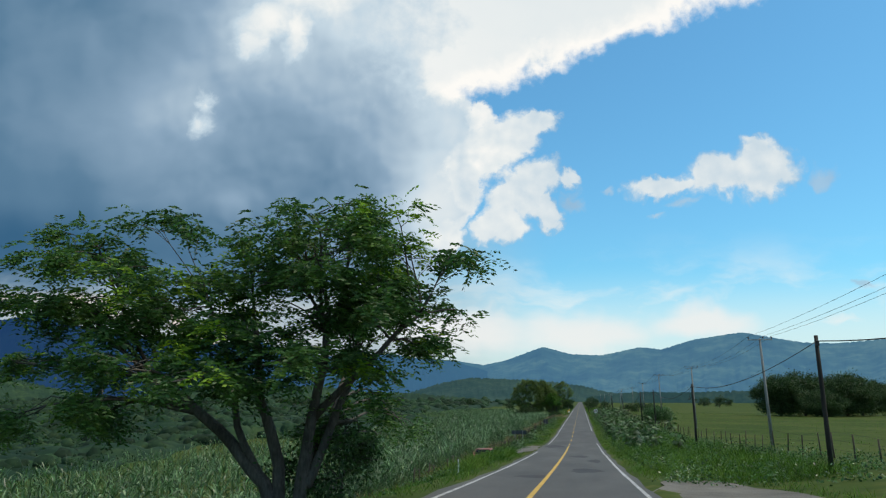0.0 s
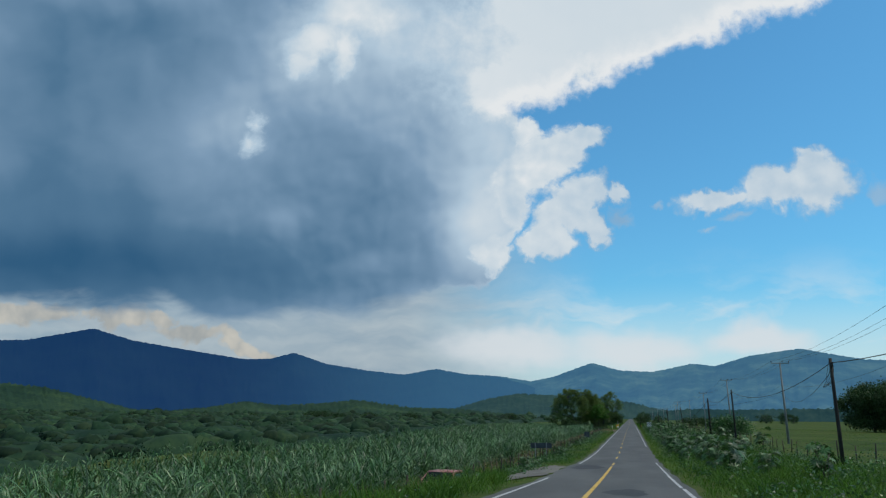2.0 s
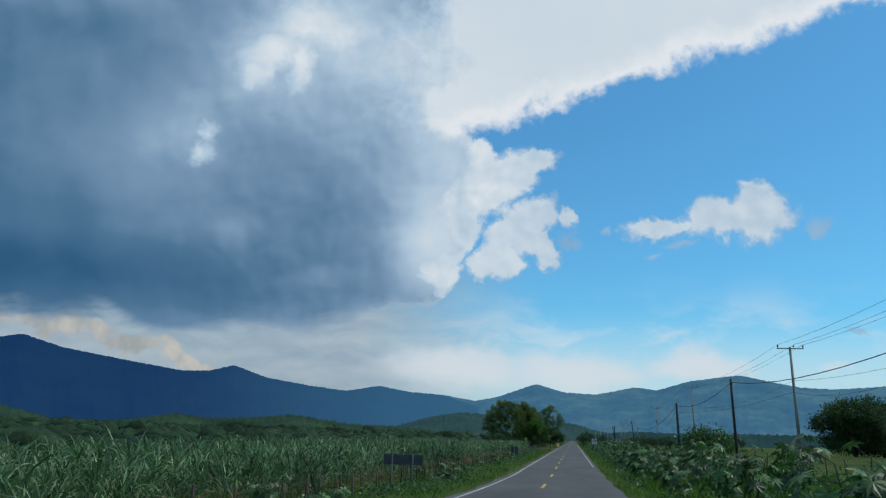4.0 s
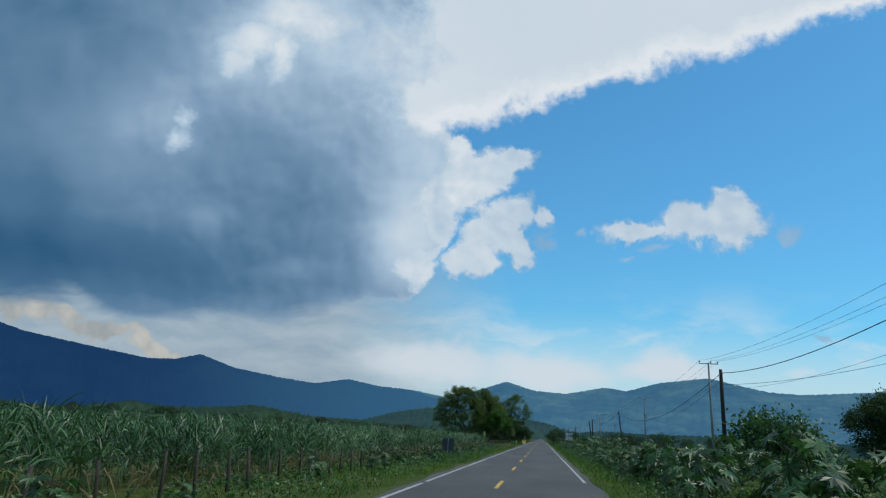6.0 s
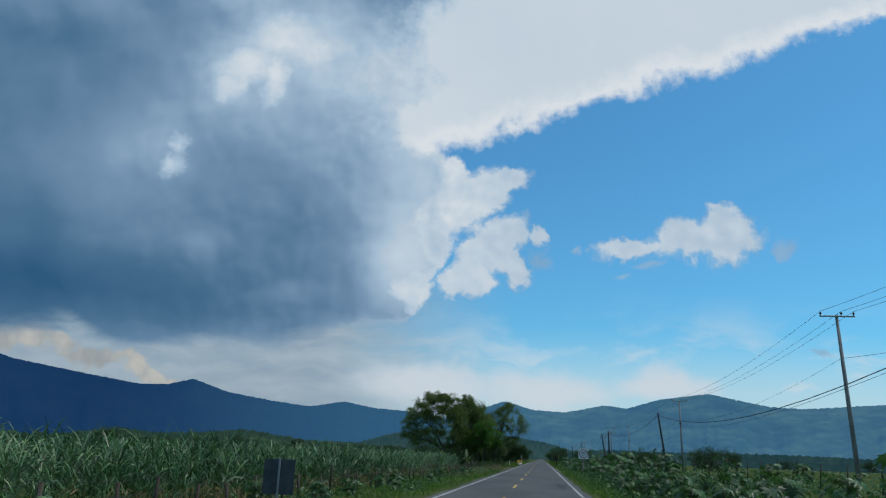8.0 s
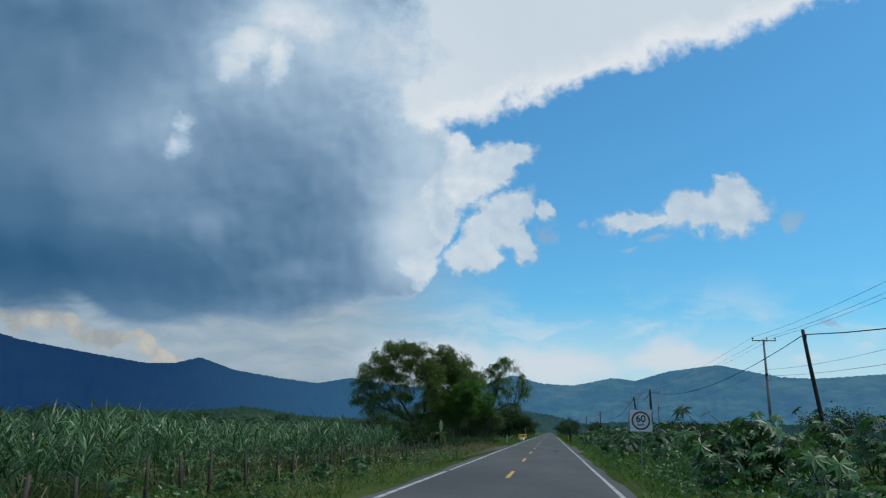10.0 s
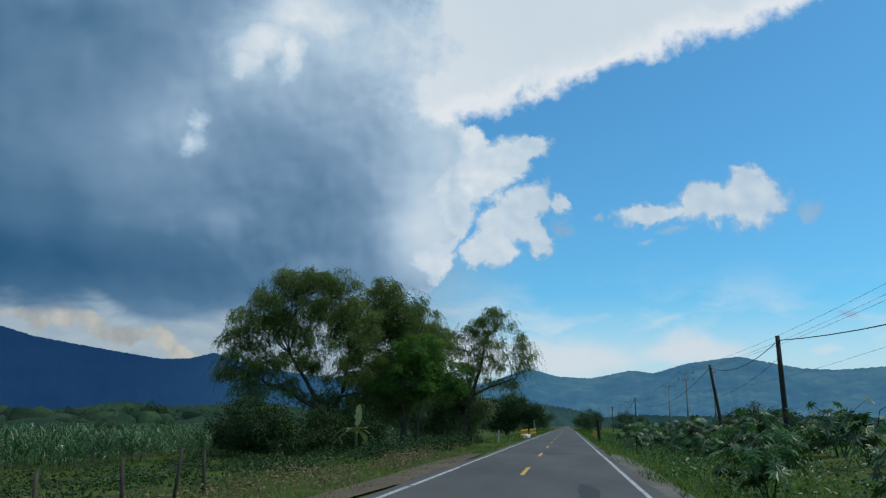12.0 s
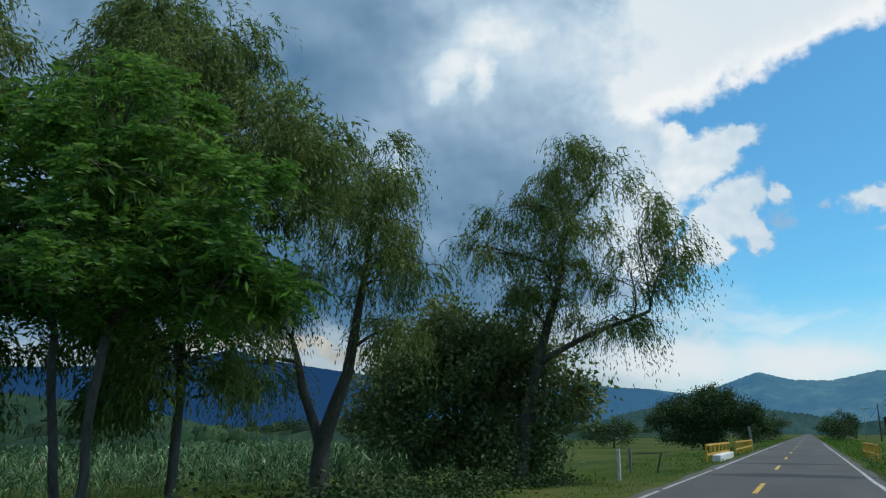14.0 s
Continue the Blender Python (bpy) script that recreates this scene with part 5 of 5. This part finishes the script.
def grass(name, seed, count, xa, xb, ya, yb, h0, h1, w, mat, label, clump=0.5, keep=None):
    rng = np.random.default_rng(seed)
    x, y = rng.uniform(xa, xb, count), rng.uniform(ya, yb, count)
    k = (0.5 + 0.5 * np.sin(x * 1.3 + 2 * np.sin(y * 0.31)) * np.cos(y * 0.9 + x)) > rng.uniform(0, 1, count) * clump
    if keep is not None:
        k &= keep(x, y)
    x, y = x[k], y[k]
    n = len(x)
    a = rng.uniform(0, 6.283, n)
    tall = rng.uniform(h0, h1, n) * np.where((y > 256) & (x < 0), 0.5, 1.0) * (1 + 0.25 * wave(x, y, 1.7))
    b = np.stack([x, y, land_z(x, y) - 0.02], 1)
    aim = unit(np.stack([np.cos(a) * 0.55, np.sin(a) * 0.55, np.ones(n)], 1))
    v, f = blades(rng, b, aim, tall, rng.uniform(0.7, 1.3, n) * w, rng.uniform(0.1, 0.6, n), 2)
    return tagged(mesh_object(name, v, f, mat), label, "grass", kind="stuff")


off_pull_l = lambda x, y: ~((y > 70) & (y < 92) & (x > -5.8)) & (x < -3.25 - 0.25 * np.sin(y * 0.7))
off_pull_r = lambda x, y: ~((y > 16.5) & (y < 34.5) & (x < 8.4 - 0.02 * (y - 25.5) ** 2)) & (x > 3.95 - 0.4 * step(y, 60, 100) * step(-y, -160, -140) + 0.25 * np.sin(y * 0.6))
grass("verge_grass_left", 11, 76000, -8.8, -3.2, -4, 335, 0.22, 0.55, 0.022, M_GRASS, "rank green grass on the road verge", 0.9, off_pull_l)
grass("verge_grass_right", 12, 90000, 3.4, 9.5, -4, 335, 0.25, 0.65, 0.022, M_GRASS, "rank green grass on the road verge", 0.9, off_pull_r)
grass("tall_weeds", 13, 60000, 5.4, 12.5, 34, 130, 0.6, 1.25, 0.03, M_GRASS, "tall lush green weeds below the poles", 1.0, off_pull_r)
grass("car_weeds", 20, 9000, -6.9, -4.2, 40, 70, 0.75, 1.35, 0.03, M_GRASS, "tall rank weeds in front of the parked car", 1.0)
grass("far_verge_grass", 14, 16000, -9, -3.3, 335, 560, 0.3, 0.7, 0.05, M_GRASS, "rank green grass on the road verge", 0.9)
grass("far_verge_grass", 15, 16000, 3.9, 10, 335, 560, 0.3, 0.7, 0.05, M_GRASS, "rank green grass on the road verge", 0.9)
grass("pasture_grass", 16, 36000, 12, 70, 20, 330, 0.15, 0.4, 0.04, M_GRASS, "short green pasture grass", 1.2)
grass("dry_verge_grass", 17, 15000, -8.4, -3.9, 215, 296, 0.2, 0.6, 0.02, M_DRY, "dry brown grass and stalks on the verge", 1.3)
grass("dry_verge_grass", 18, 5000, 4.0, 7.0, 215, 330, 0.2, 0.5, 0.02, M_DRY, "dry brown grass and stalks on the verge", 1.4)
grass("clearing_grass", 19, 34000, -22, -8, 232, 330, 0.25, 0.65, 0.028, M_GRASS, "green grass in the clearing by the trees", 1.0)


# ---- castor plants: stems with large star-shaped leaves ----
def castor(seed, h):
    rng = np.random.default_rng(seed)
    p = empty("castor_plant", 0, 0, 0, label="leafy green castor plant with large star-shaped leaves", category="shrub", group="castor plants along the verge")
    stems, lv, lf = Tubes(4), [], []
    tips = []
    for s in range(3):
        top = np.array([rng.uniform(-0.5, 0.5), rng.uniform(-0.5, 0.5), h * rng.uniform(0.75, 1.0)])
        c = curve_between(rng, (rng.uniform(-0.1, 0.1), rng.uniform(-0.1, 0.1), 0), top, 0.06, 0, 6)
        stems.add([tuple(q) for q in c], list(np.linspace(0.03, 0.012, 6)))
        tips.append(c)
    for k in range(27):
        c = tips[k % 3]
        o = c[rng.integers(2, 6)]
        a = rng.uniform(0, 6.283)
        L = rng.uniform(0.25, 0.6)
        d = np.array([math.cos(a), math.sin(a), rng.uniform(0.0, 0.8)])
        e = o + d * L
        stems.add([tuple(o), tuple(e)], [0.010, 0.006], False)
        nrm = unit((np.array([math.cos(a) * 0.7, math.sin(a) * 0.7, 0.9]) + rng.normal(0, 0.25, 3))[None])[0]
        u = unit(np.cross(nrm, [math.sin(a), -math.cos(a), 0.1])[None])[0]
        w = np.cross(nrm, u)
        R = rng.uniform(0.26, 0.46)
        start = len(lv)
        lv.append(tuple(e))
        lobes = 8
        for i in range(lobes * 2 + 1):
            th = -2.75 + 5.5 * i / (lobes * 2)
            r = R * ((1.0 - 0.25 * abs(th) / 2.75) if i % 2 == 0 else 0.45)
            q = e + (u * math.cos(th) + w * math.sin(th)) * r - nrm * 0.25 * r * r / R
            lv.append(tuple(q))
        lf += [(start, start + i, start + i + 1) for i in range(1, lobes * 2 + 1)]
    stems.make("stem", M_POST if seed % 2 else M_LEAF_D, p, "reddish green stem")
    mesh_object("foliage", lv, lf, M_LEAF_C, p)
    return p


protos = [castor(200 + k, h) for k, h in enumerate((1.5, 1.9, 1.2, 1.7))]
rng = np.random.default_rng(77)
spots = []
for k in range(285):
    y = rng.uniform(62, 345)
    x = 5.6 + abs(rng.normal(0, 1)) * 4.2 + 2.2 * step(y, 215, 300) * (rng.uniform(0, 1) > 0.15)
    if 228 < y < 241 and x < 7.4:
        continue
    if y < 105 and rng.uniform() < 0.8 or x > 17:
        continue
    spots.append((x, y, rng.uniform(0.7, 1.25) * (1.0 - 0.38 * step(y, 146, 158) * (1 - step(y, 205, 230)))))
for k in range(46):
    y = rng.uniform(60, 252)
    spots.append((-5.4 - abs(rng.normal(0, 0.9)), y, rng.uniform(0.3, 0.6)))
spots += [(6.9, 224.0, 1.25), (7.7, 225.6, 1.35), (8.5, 223.4, 1.2), (8.6, 226.9, 1.3), (7.5, 228.0, 1.0)]
for i, (x, y, s) in enumerate(spots):
    m = pose(x, y, float(land_z(x, y)) - 0.05, 0, 0, rng.uniform(0, 360))
    q = copy_thing(protos[i % 4], m)
    q.scale = (s, s, s)
for p, (x, y) in zip(protos, ((8.2, 122.0), (9.1, 137.5), (7.4, 151.0), (9.8, 171.0))):
    p.matrix_basis = pose(x, y, float(land_z(x, y)) - 0.05)


# low leafy weeds: broad leaves mixed through both verges
def weeds(name, seed, n, xa, xb, ya, yb, h, size, mat, label):
    rng = np.random.default_rng(seed)
    k = n // 60
    cx, cy = rng.uniform(xa, xb, k), rng.uniform(ya, yb, k)
    hh = h * rng.uniform(0.4, 1.2, k)
    x = np.repeat(cx, 60) + rng.normal(0, 0.42, k * 60)
    y = np.repeat(cy, 60) + rng.normal(0, 0.42, k * 60)
    zz = land_z(x, y) + np.repeat(hh, 60) * rng.uniform(0.05, 1, k * 60) * np.exp(-((x - np.repeat(cx, 60)) ** 2 + (y - np.repeat(cy, 60)) ** 2) / 0.5)
    aim = unit(rng.normal(0, 1, (k * 60, 3)) * [1, 1, 0.5] + [0, 0, 0.2])
    v, f = leaves(rng, np.stack([x, y, zz], 1), aim, rng.uniform(0.6, 1.3, k * 60) * size, rng.uniform(0.35, 0.7, k * 60) * size, 0.15)
    return tagged(mesh_object(name, v, f, mat), label, "weeds", kind="stuff")


weeds("verge_weeds", 301, 62000, 5.0, 14.5, 30, 345, 1.0, 0.16, M_LEAF_C, "dense leafy green weeds on the verge")
weeds("verge_weeds", 302, 24000, -8.6, -4.6, 10, 255, 0.6, 0.13, M_LEAF_C, "dense leafy green weeds on the verge")
# weeds given the dark leaf colour in place of shade from the trees
weeds("shade_weeds", 304, 15000, -9.8, -6.8, 284, 320, 1.1, 0.15, M_LEAF_D, "leafy weeds below the willows, darkened to carry the trees' shade")
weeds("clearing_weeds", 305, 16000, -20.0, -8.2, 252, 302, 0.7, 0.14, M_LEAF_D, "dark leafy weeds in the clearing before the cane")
weeds("brush", 303, 5000, -8.4, -5.0, 236, 300, 0.6, 0.12, M_DRY, "brown dry brush along the tree group")


# scrub and thickets over the low ground beyond the cane
rng = np.random.default_rng(401)
out = []
for k in range(180):
    d = 50 * (5 ** rng.uniform(0, 1))
    a = rng.uniform(radians(-80), radians(-3))
    x, y = d * math.sin(a), 60 + d * math.cos(a) * 1.2
    if x > -64 and y > 230 or x > -37 or x > -50 and y < 126:
        continue
    s = rng.uniform(0.6, 1.2) * (0.9 + d * 0.005)
    n = 170
    p = rng.normal(0, 1, (n, 3)) * [s, s, s * 0.45]
    p[:, 2] = np.abs(p[:, 2]) + 0.1
    out.append(leaves(rng, p + [x, y, float(land_z(x, y))], unit(rng.normal(0, 1, (n, 3))), rng.uniform(0.16, 0.34, n) * s, rng.uniform(0.10, 0.20, n) * s, 0.2))
v, f = joined(out)
tagged(mesh_object("scrub", v, f, M_SCRUB), "dense green scrub on the low ground beyond the cane", "scrub", kind="stuff")
# ---- fences, bridge, car, banana ----
def fence(name, x, ys, h, label, wires=(0.35, 0.7, 1.0), jitter=0.12, seed=1):
    rng = random.Random(seed)
    z0 = float(land_z(x, ys[0]))
    p = empty(name, x, ys[0], z0, label=label, category="fence")
    base = Tubes(6).add([(0, 0, 0), (0.01, 0, 0.5), (0, 0.01, 1.0)], [0.048, 0.042, 0.036])
    first = base.make("post", M_POST, p)
    tops = []
    for i, y in enumerate(ys):
        px = x + rng.uniform(-jitter, jitter)
        hh = h * rng.uniform(0.8, 1.15)
        z = float(land_z(px, y)) - 0.25
        ob = first if i == 0 else first.copy()
        if i:
            scene.collection.objects.link(ob)
        ob.parent = p
        ob.matrix_basis = Matrix.Translation((px - x, y - ys[0], z - z0)) @ pose(0, 0, 0, rng.uniform(-5, 5), rng.uniform(-5, 5), rng.uniform(0, 360)) @ Matrix.Diagonal((rng.uniform(0.8, 1.3), rng.uniform(0.8, 1.3), hh + 0.25, 1))
        tops.append((px - x, y - ys[0], z - z0 + 0.25, hh))
    for w in wires:
        t = Tubes(3)
        t.add([(a, b, c + w * hh) for a, b, c, hh in tops], [0.006] * len(tops))
        t.make("wire", M_WIRE, p, "rusty barbed wire")
    return p


rng = random.Random(5)
ys_l, y = [], 40.0
while y < 262:
    ys_l.append(y)
    y += rng.uniform(1.5, 2.6)
fence("fence_left", -7.3, ys_l, 1.05, "crooked wooden post fence with wire along the cane", seed=2)
ys_r, y = [], 34.0
while y < 330:
    ys_r.append(y)
    y += rng.uniform(2.4, 4.2)
fence("fence_right", 15.4, ys_r, 1.3, "short dark wooden post fence along the pasture", seed=3)


def bridge_rail(name, x0, y0, x1, y1, n, h, label):
    z = float(road_z(y0)) - 0.15
    p = empty(name, x0, y0, z, label=label, category="guard rail", group="bridge rails")
    d = Vector((x1 - x0, y1 - y0, 0))
    for i in range(n):
        q = d * (i / (n - 1))
        b = bmesh.new()
        box(b, q.x, q.y, h / 2, 0.12, 0.12, h, bevel=0.01)
        part("post", b, M_RAIL, p)
    for zz in (0.42, 0.98):
        b = bmesh.new()
        ang = Matrix.Rotation(math.atan2(-d.x, d.y), 4, "Z")
        box(b, d.x / 2, d.y / 2, h * zz, 0.10, d.length, 0.13, turn=ang, bevel=0.01)
        part("rail", b, M_RAIL, p)
    return p


bridge_rail("bridge_rail", -4.25, 339.5, -4.05, 352.0, 7, 1.0, "yellow painted steel bridge railing")
bridge_rail("bridge_rail", -4.0, 357.0, -3.95, 376.0, 9, 1.0, "yellow painted steel bridge railing")
bridge_rail("bridge_rail", 5.0, 341.0, 4.9, 354.0, 7, 1.0, "yellow painted steel bridge railing")
b = bmesh.new()
box(b, 0, 0, 0.17, 0.5, 9.0, 0.42, bevel=0.04)
k = part("bridge_kerb", b, M_KERB, None)
k.matrix_basis = pose(-3.75, 344.5, -0.12)
tagged(k, "whitewashed concrete kerb below the bridge railing", "kerb")


def marker(x, y, h, w, mat, label, lean=0.0, name="marker_post"):
    z = float(land_z(x, y)) - 0.15
    b = bmesh.new()
    box(b, 0, 0, h / 2, w, w * 0.6, h + 0.15, bevel=w * 0.12)
    ob = part(name, b, mat, None)
    ob.matrix_basis = pose(x, y, z, 0, lean, 0)
    return tagged(ob, label, "post")


marker(-4.2, 381.0, 2.5, 0.22, M_CONCRETE, "grey concrete marker post beside the bridge", -4)
marker(-5.3, 320.3, 1.25, 0.13, M_KERB, "white painted verge post")
marker(-6.2, 326.8, 1.2, 0.12, M_CONCRETE, "grey weathered verge post")
marker(-4.9, 326.0, 1.0, 0.07, M_POST, "thin leaning wooden stake", 14)
marker(-4.9, 40.5, 0.75, 0.07, M_KERB, "white painted verge post")
marker(4.75, 327.8, 2.5, 0.30, M_WOOD, "thick dark leaning timber post with peeling paper", -5, "timber_post")


def car(x, y, turn):
    """Old faded red hatchback on the verge."""
    z = float(land_z(x, y)) - 0.38
    c = empty("parked_car", x, y, z, turn, label="old faded red hatchback parked in the verge grass", category="car")
    paint_m = material("faded_red_paint", ((0.20, 0.06, 0.055), (0.28, 0.10, 0.09), (0.36, 0.20, 0.18)), 1.5, 12, 0.55, 0.05)
    glass = material("car_glass", ((0.010, 0.013, 0.014), (0.02, 0.025, 0.026)), 1.0, 10, 0.12, 0)
    prof = [(-1.85, 0.35), (1.85, 0.35), (1.9, 0.7), (1.05, 0.86), (0.45, 1.34), (-0.95, 1.38), (-1.65, 0.92), (-1.9, 0.85)]
    b = bmesh.new()
    rows = [[b.verts.new((s * (0.78 if pz < 1 else 0.62), py, pz)) for py, pz in prof] for s in (-1, 1)]
    for i in range(len(prof)):
        j = (i + 1) % len(prof)
        b.faces.new((rows[0][i], rows[1][i], rows[1][j], rows[0][j]))
    b.faces.new(list(reversed(rows[0])))
    b.faces.new(rows[1])
    bmesh.ops.bevel(b, geom=list(b.edges), offset=0.05, segments=2, affect="EDGES")
    body = part("body", b, paint_m, c, "faded pinkish red bodywork", True)
    for s in (-1, 1):
        for y0, y1, y2, y3 in ((-0.1, 0.85, 0.42, -0.1), (-1.35, -0.2, -0.2, -0.9)):
            b = bmesh.new()
            quad = [b.verts.new((s * (0.80 if pz < 1 else 0.665), py, pz)) for py, pz in ((y0, 0.93), (y1, 0.93), (y2, 1.26), (y3, 1.26))]
            b.faces.new(quad)
            bmesh.ops.solidify(b, geom=list(b.faces), thickness=0.012)
            part("side_window", b, glass, c)
        for py in (1.2, -1.2):
            w = Tubes(16).add([(s * 0.60, py, 0.30), (s * 0.78, py, 0.30)], [0.30, 0.30]).make("wheel", M_BLACK, c, "black tyre")
            Tubes(12).add([(s * 0.75, py, 0.30), (s * 0.79, py, 0.30)], [0.17, 0.16]).make("rim", M_STEEL, w)
    for y0, z0, y1, z1, wd in ((1.02, 0.90, 0.52, 1.30, 0.60), (-1.58, 0.97, -1.02, 1.33, 0.60)):
        b = bmesh.new()
        off = 0.03 if y0 > 0 else -0.03
        quad = [b.verts.new(v) for v in ((-wd - 0.08, y0 + off, z0), (wd + 0.08, y0 + off, z0), (wd - 0.04, y1 + off, z1), (-wd + 0.04, y1 + off, z1))]
        b.faces.new(quad)
        bmesh.ops.solidify(b, geom=list(b.faces), thickness=0.012)
        part("windscreen", b, glass, c)
    return c


car(-6.8, 67.8, -4)


def banana(x, y):
    z = float(land_z(x, y)) - 0.05
    p = empty("banana_plant", x, y, z, label="young banana plant with large torn pale green leaves", category="plant")
    leaf_m = material("banana_leaf", ((0.07, 0.12, 0.035), (0.12, 0.18, 0.06), (0.22, 0.27, 0.13)), 1.0, 8, 0.5, 0.15, through=0.35)
    Tubes(9).add([(0, 0, 0), (0.03, 0, 0.7), (0, 0.02, 1.5)], [0.14, 0.12, 0.08]).make("stem", leaf_m, p, "pale green fleshy stem")
    rng = random.Random(3)
    for a, L, rise, droop in ((95, 2.0, 2.6, 0.10), (185, 1.9, 0.85, 0.75), (200, 1.7, 0.5, 0.75), (10, 1.5, 0.9, 0.9), (330, 1.3, 1.3, 0.6), (250, 1.4, 1.2, 0.7), (60, 1.2, 0.6, 0.9)):
        ca, sa = math.cos(radians(a)), math.sin(radians(a))
        mid = []
        for i in range(15):
            s = i / 14
            h = 1.42 + L * (rise * s - droop * 1.6 * s * s) / math.hypot(1, rise)
            r = L * s / math.hypot(1, rise * 0.8)
            mid.append(Vector((ca * r, sa * r, h)))
        bm = bmesh.new()
        rows = []
        for i, c in enumerate(mid):
            s = i / 14
            w = 0.24 * min(1, max(0.0, (s - 0.16) * 5)) * (1 - max(0, s - 0.55) ** 2 * 3.6) + 0.012
            sd = Vector((-sa, ca, 0)) if a != 95 else Vector((0.9, 0.3, 0))
            tear = 1 if rng.random() > 0.25 else 0.55
            rows.append([bm.verts.new(c - sd * w * tear + Vector((0, 0, 0.05 * w))), bm.verts.new(c - Vector((0, 0, 0.03))), bm.verts.new(c + sd * w + Vector((0, 0, 0.05 * w)))])
        for q0, q1 in zip(rows[:-1], rows[1:]):
            bm.faces.new((q0[0], q0[1], q1[1], q1[0]))
            bm.faces.new((q0[1], q0[2], q1[2], q1[1]))
        part("leaf", bm, leaf_m, p, "", True)
    return p


banana(-11.7, 291.0)


# ---- gravel pull-outs and asphalt repairs ----
def sheet(name, cx, cy, rx, ry, mat, lift, label, category, seed, parent=None):
    rng = np.random.default_rng(seed)
    n = 28
    ph = rng.uniform(0, 6, 3)
    v = []
    for ring in (0, 0.5, 1.0):
        for k in range(n):
            a = 2 * math.pi * k / n
            r = ring * (1 + 0.12 * math.sin(3 * a + ph[0]) + 0.08 * math.sin(7 * a + ph[1]))
            px, py = cx + rx * r * math.cos(a), cy + ry * r * math.sin(a)
            gz = float(road_z(py)) if parent else float(land_z(px, py))
            v.append((px, py, gz + lift))
    f = [(i * n + k, i * n + (k + 1) % n, (i + 1) * n + (k + 1) % n, (i + 1) * n + k) for i in (0, 1) for k in range(n)]
    ob = mesh_object(name, v, f, mat, parent, True)
    if parent:
        ob["label"] = label
        return ob
    return tagged(ob, label, category, kind="structure")


sheet("gravel_apron", 6.0, 25.5, 2.5, 9.0, M_GRAVEL, 0.05, "bare gravel apron beside the road", "gravel", 1)
sheet("gravel_apron", -4.0, 81.0, 1.4, 10.0, M_GRAVEL, 0.05, "bare gravel apron beside the road", "gravel", 2)
sheet("gravel_shoulder", 4.05, 276.0, 0.7, 16.0, M_GRAVEL, 0.05, "narrow broken gravel shoulder beside the asphalt", "gravel", 4)
sheet("bare_earth_strip", -3.75, 268.0, 0.75, 22.0, M_EARTH, 0.05, "strip of bare brown earth beside the road", "earth", 3)
for k, (x, y, rx, ry) in enumerate(((1.6, 39.0, 0.75, 2.2), (-0.6, 33.0, 0.7, 1.2), (-1.5, 86.0, 1.0, 4.0), (1.2, 60.0, 0.7, 2.0), (0.7, 287.5, 1.3, 0.8), (1.9, 262.0, 0.25, 3.0), (0.6, 322.0, 3.0, 1.3), (0.4, 334.0, 2.9, 1.0), (2.2, 52.0, 0.4, 2.5), (2.6, 200.0, 0.3, 4))):
    sheet("repair_patch", x, y, rx, ry, M_PATCH, 0.004, "darker worn asphalt patch", "", 20 + k, road)
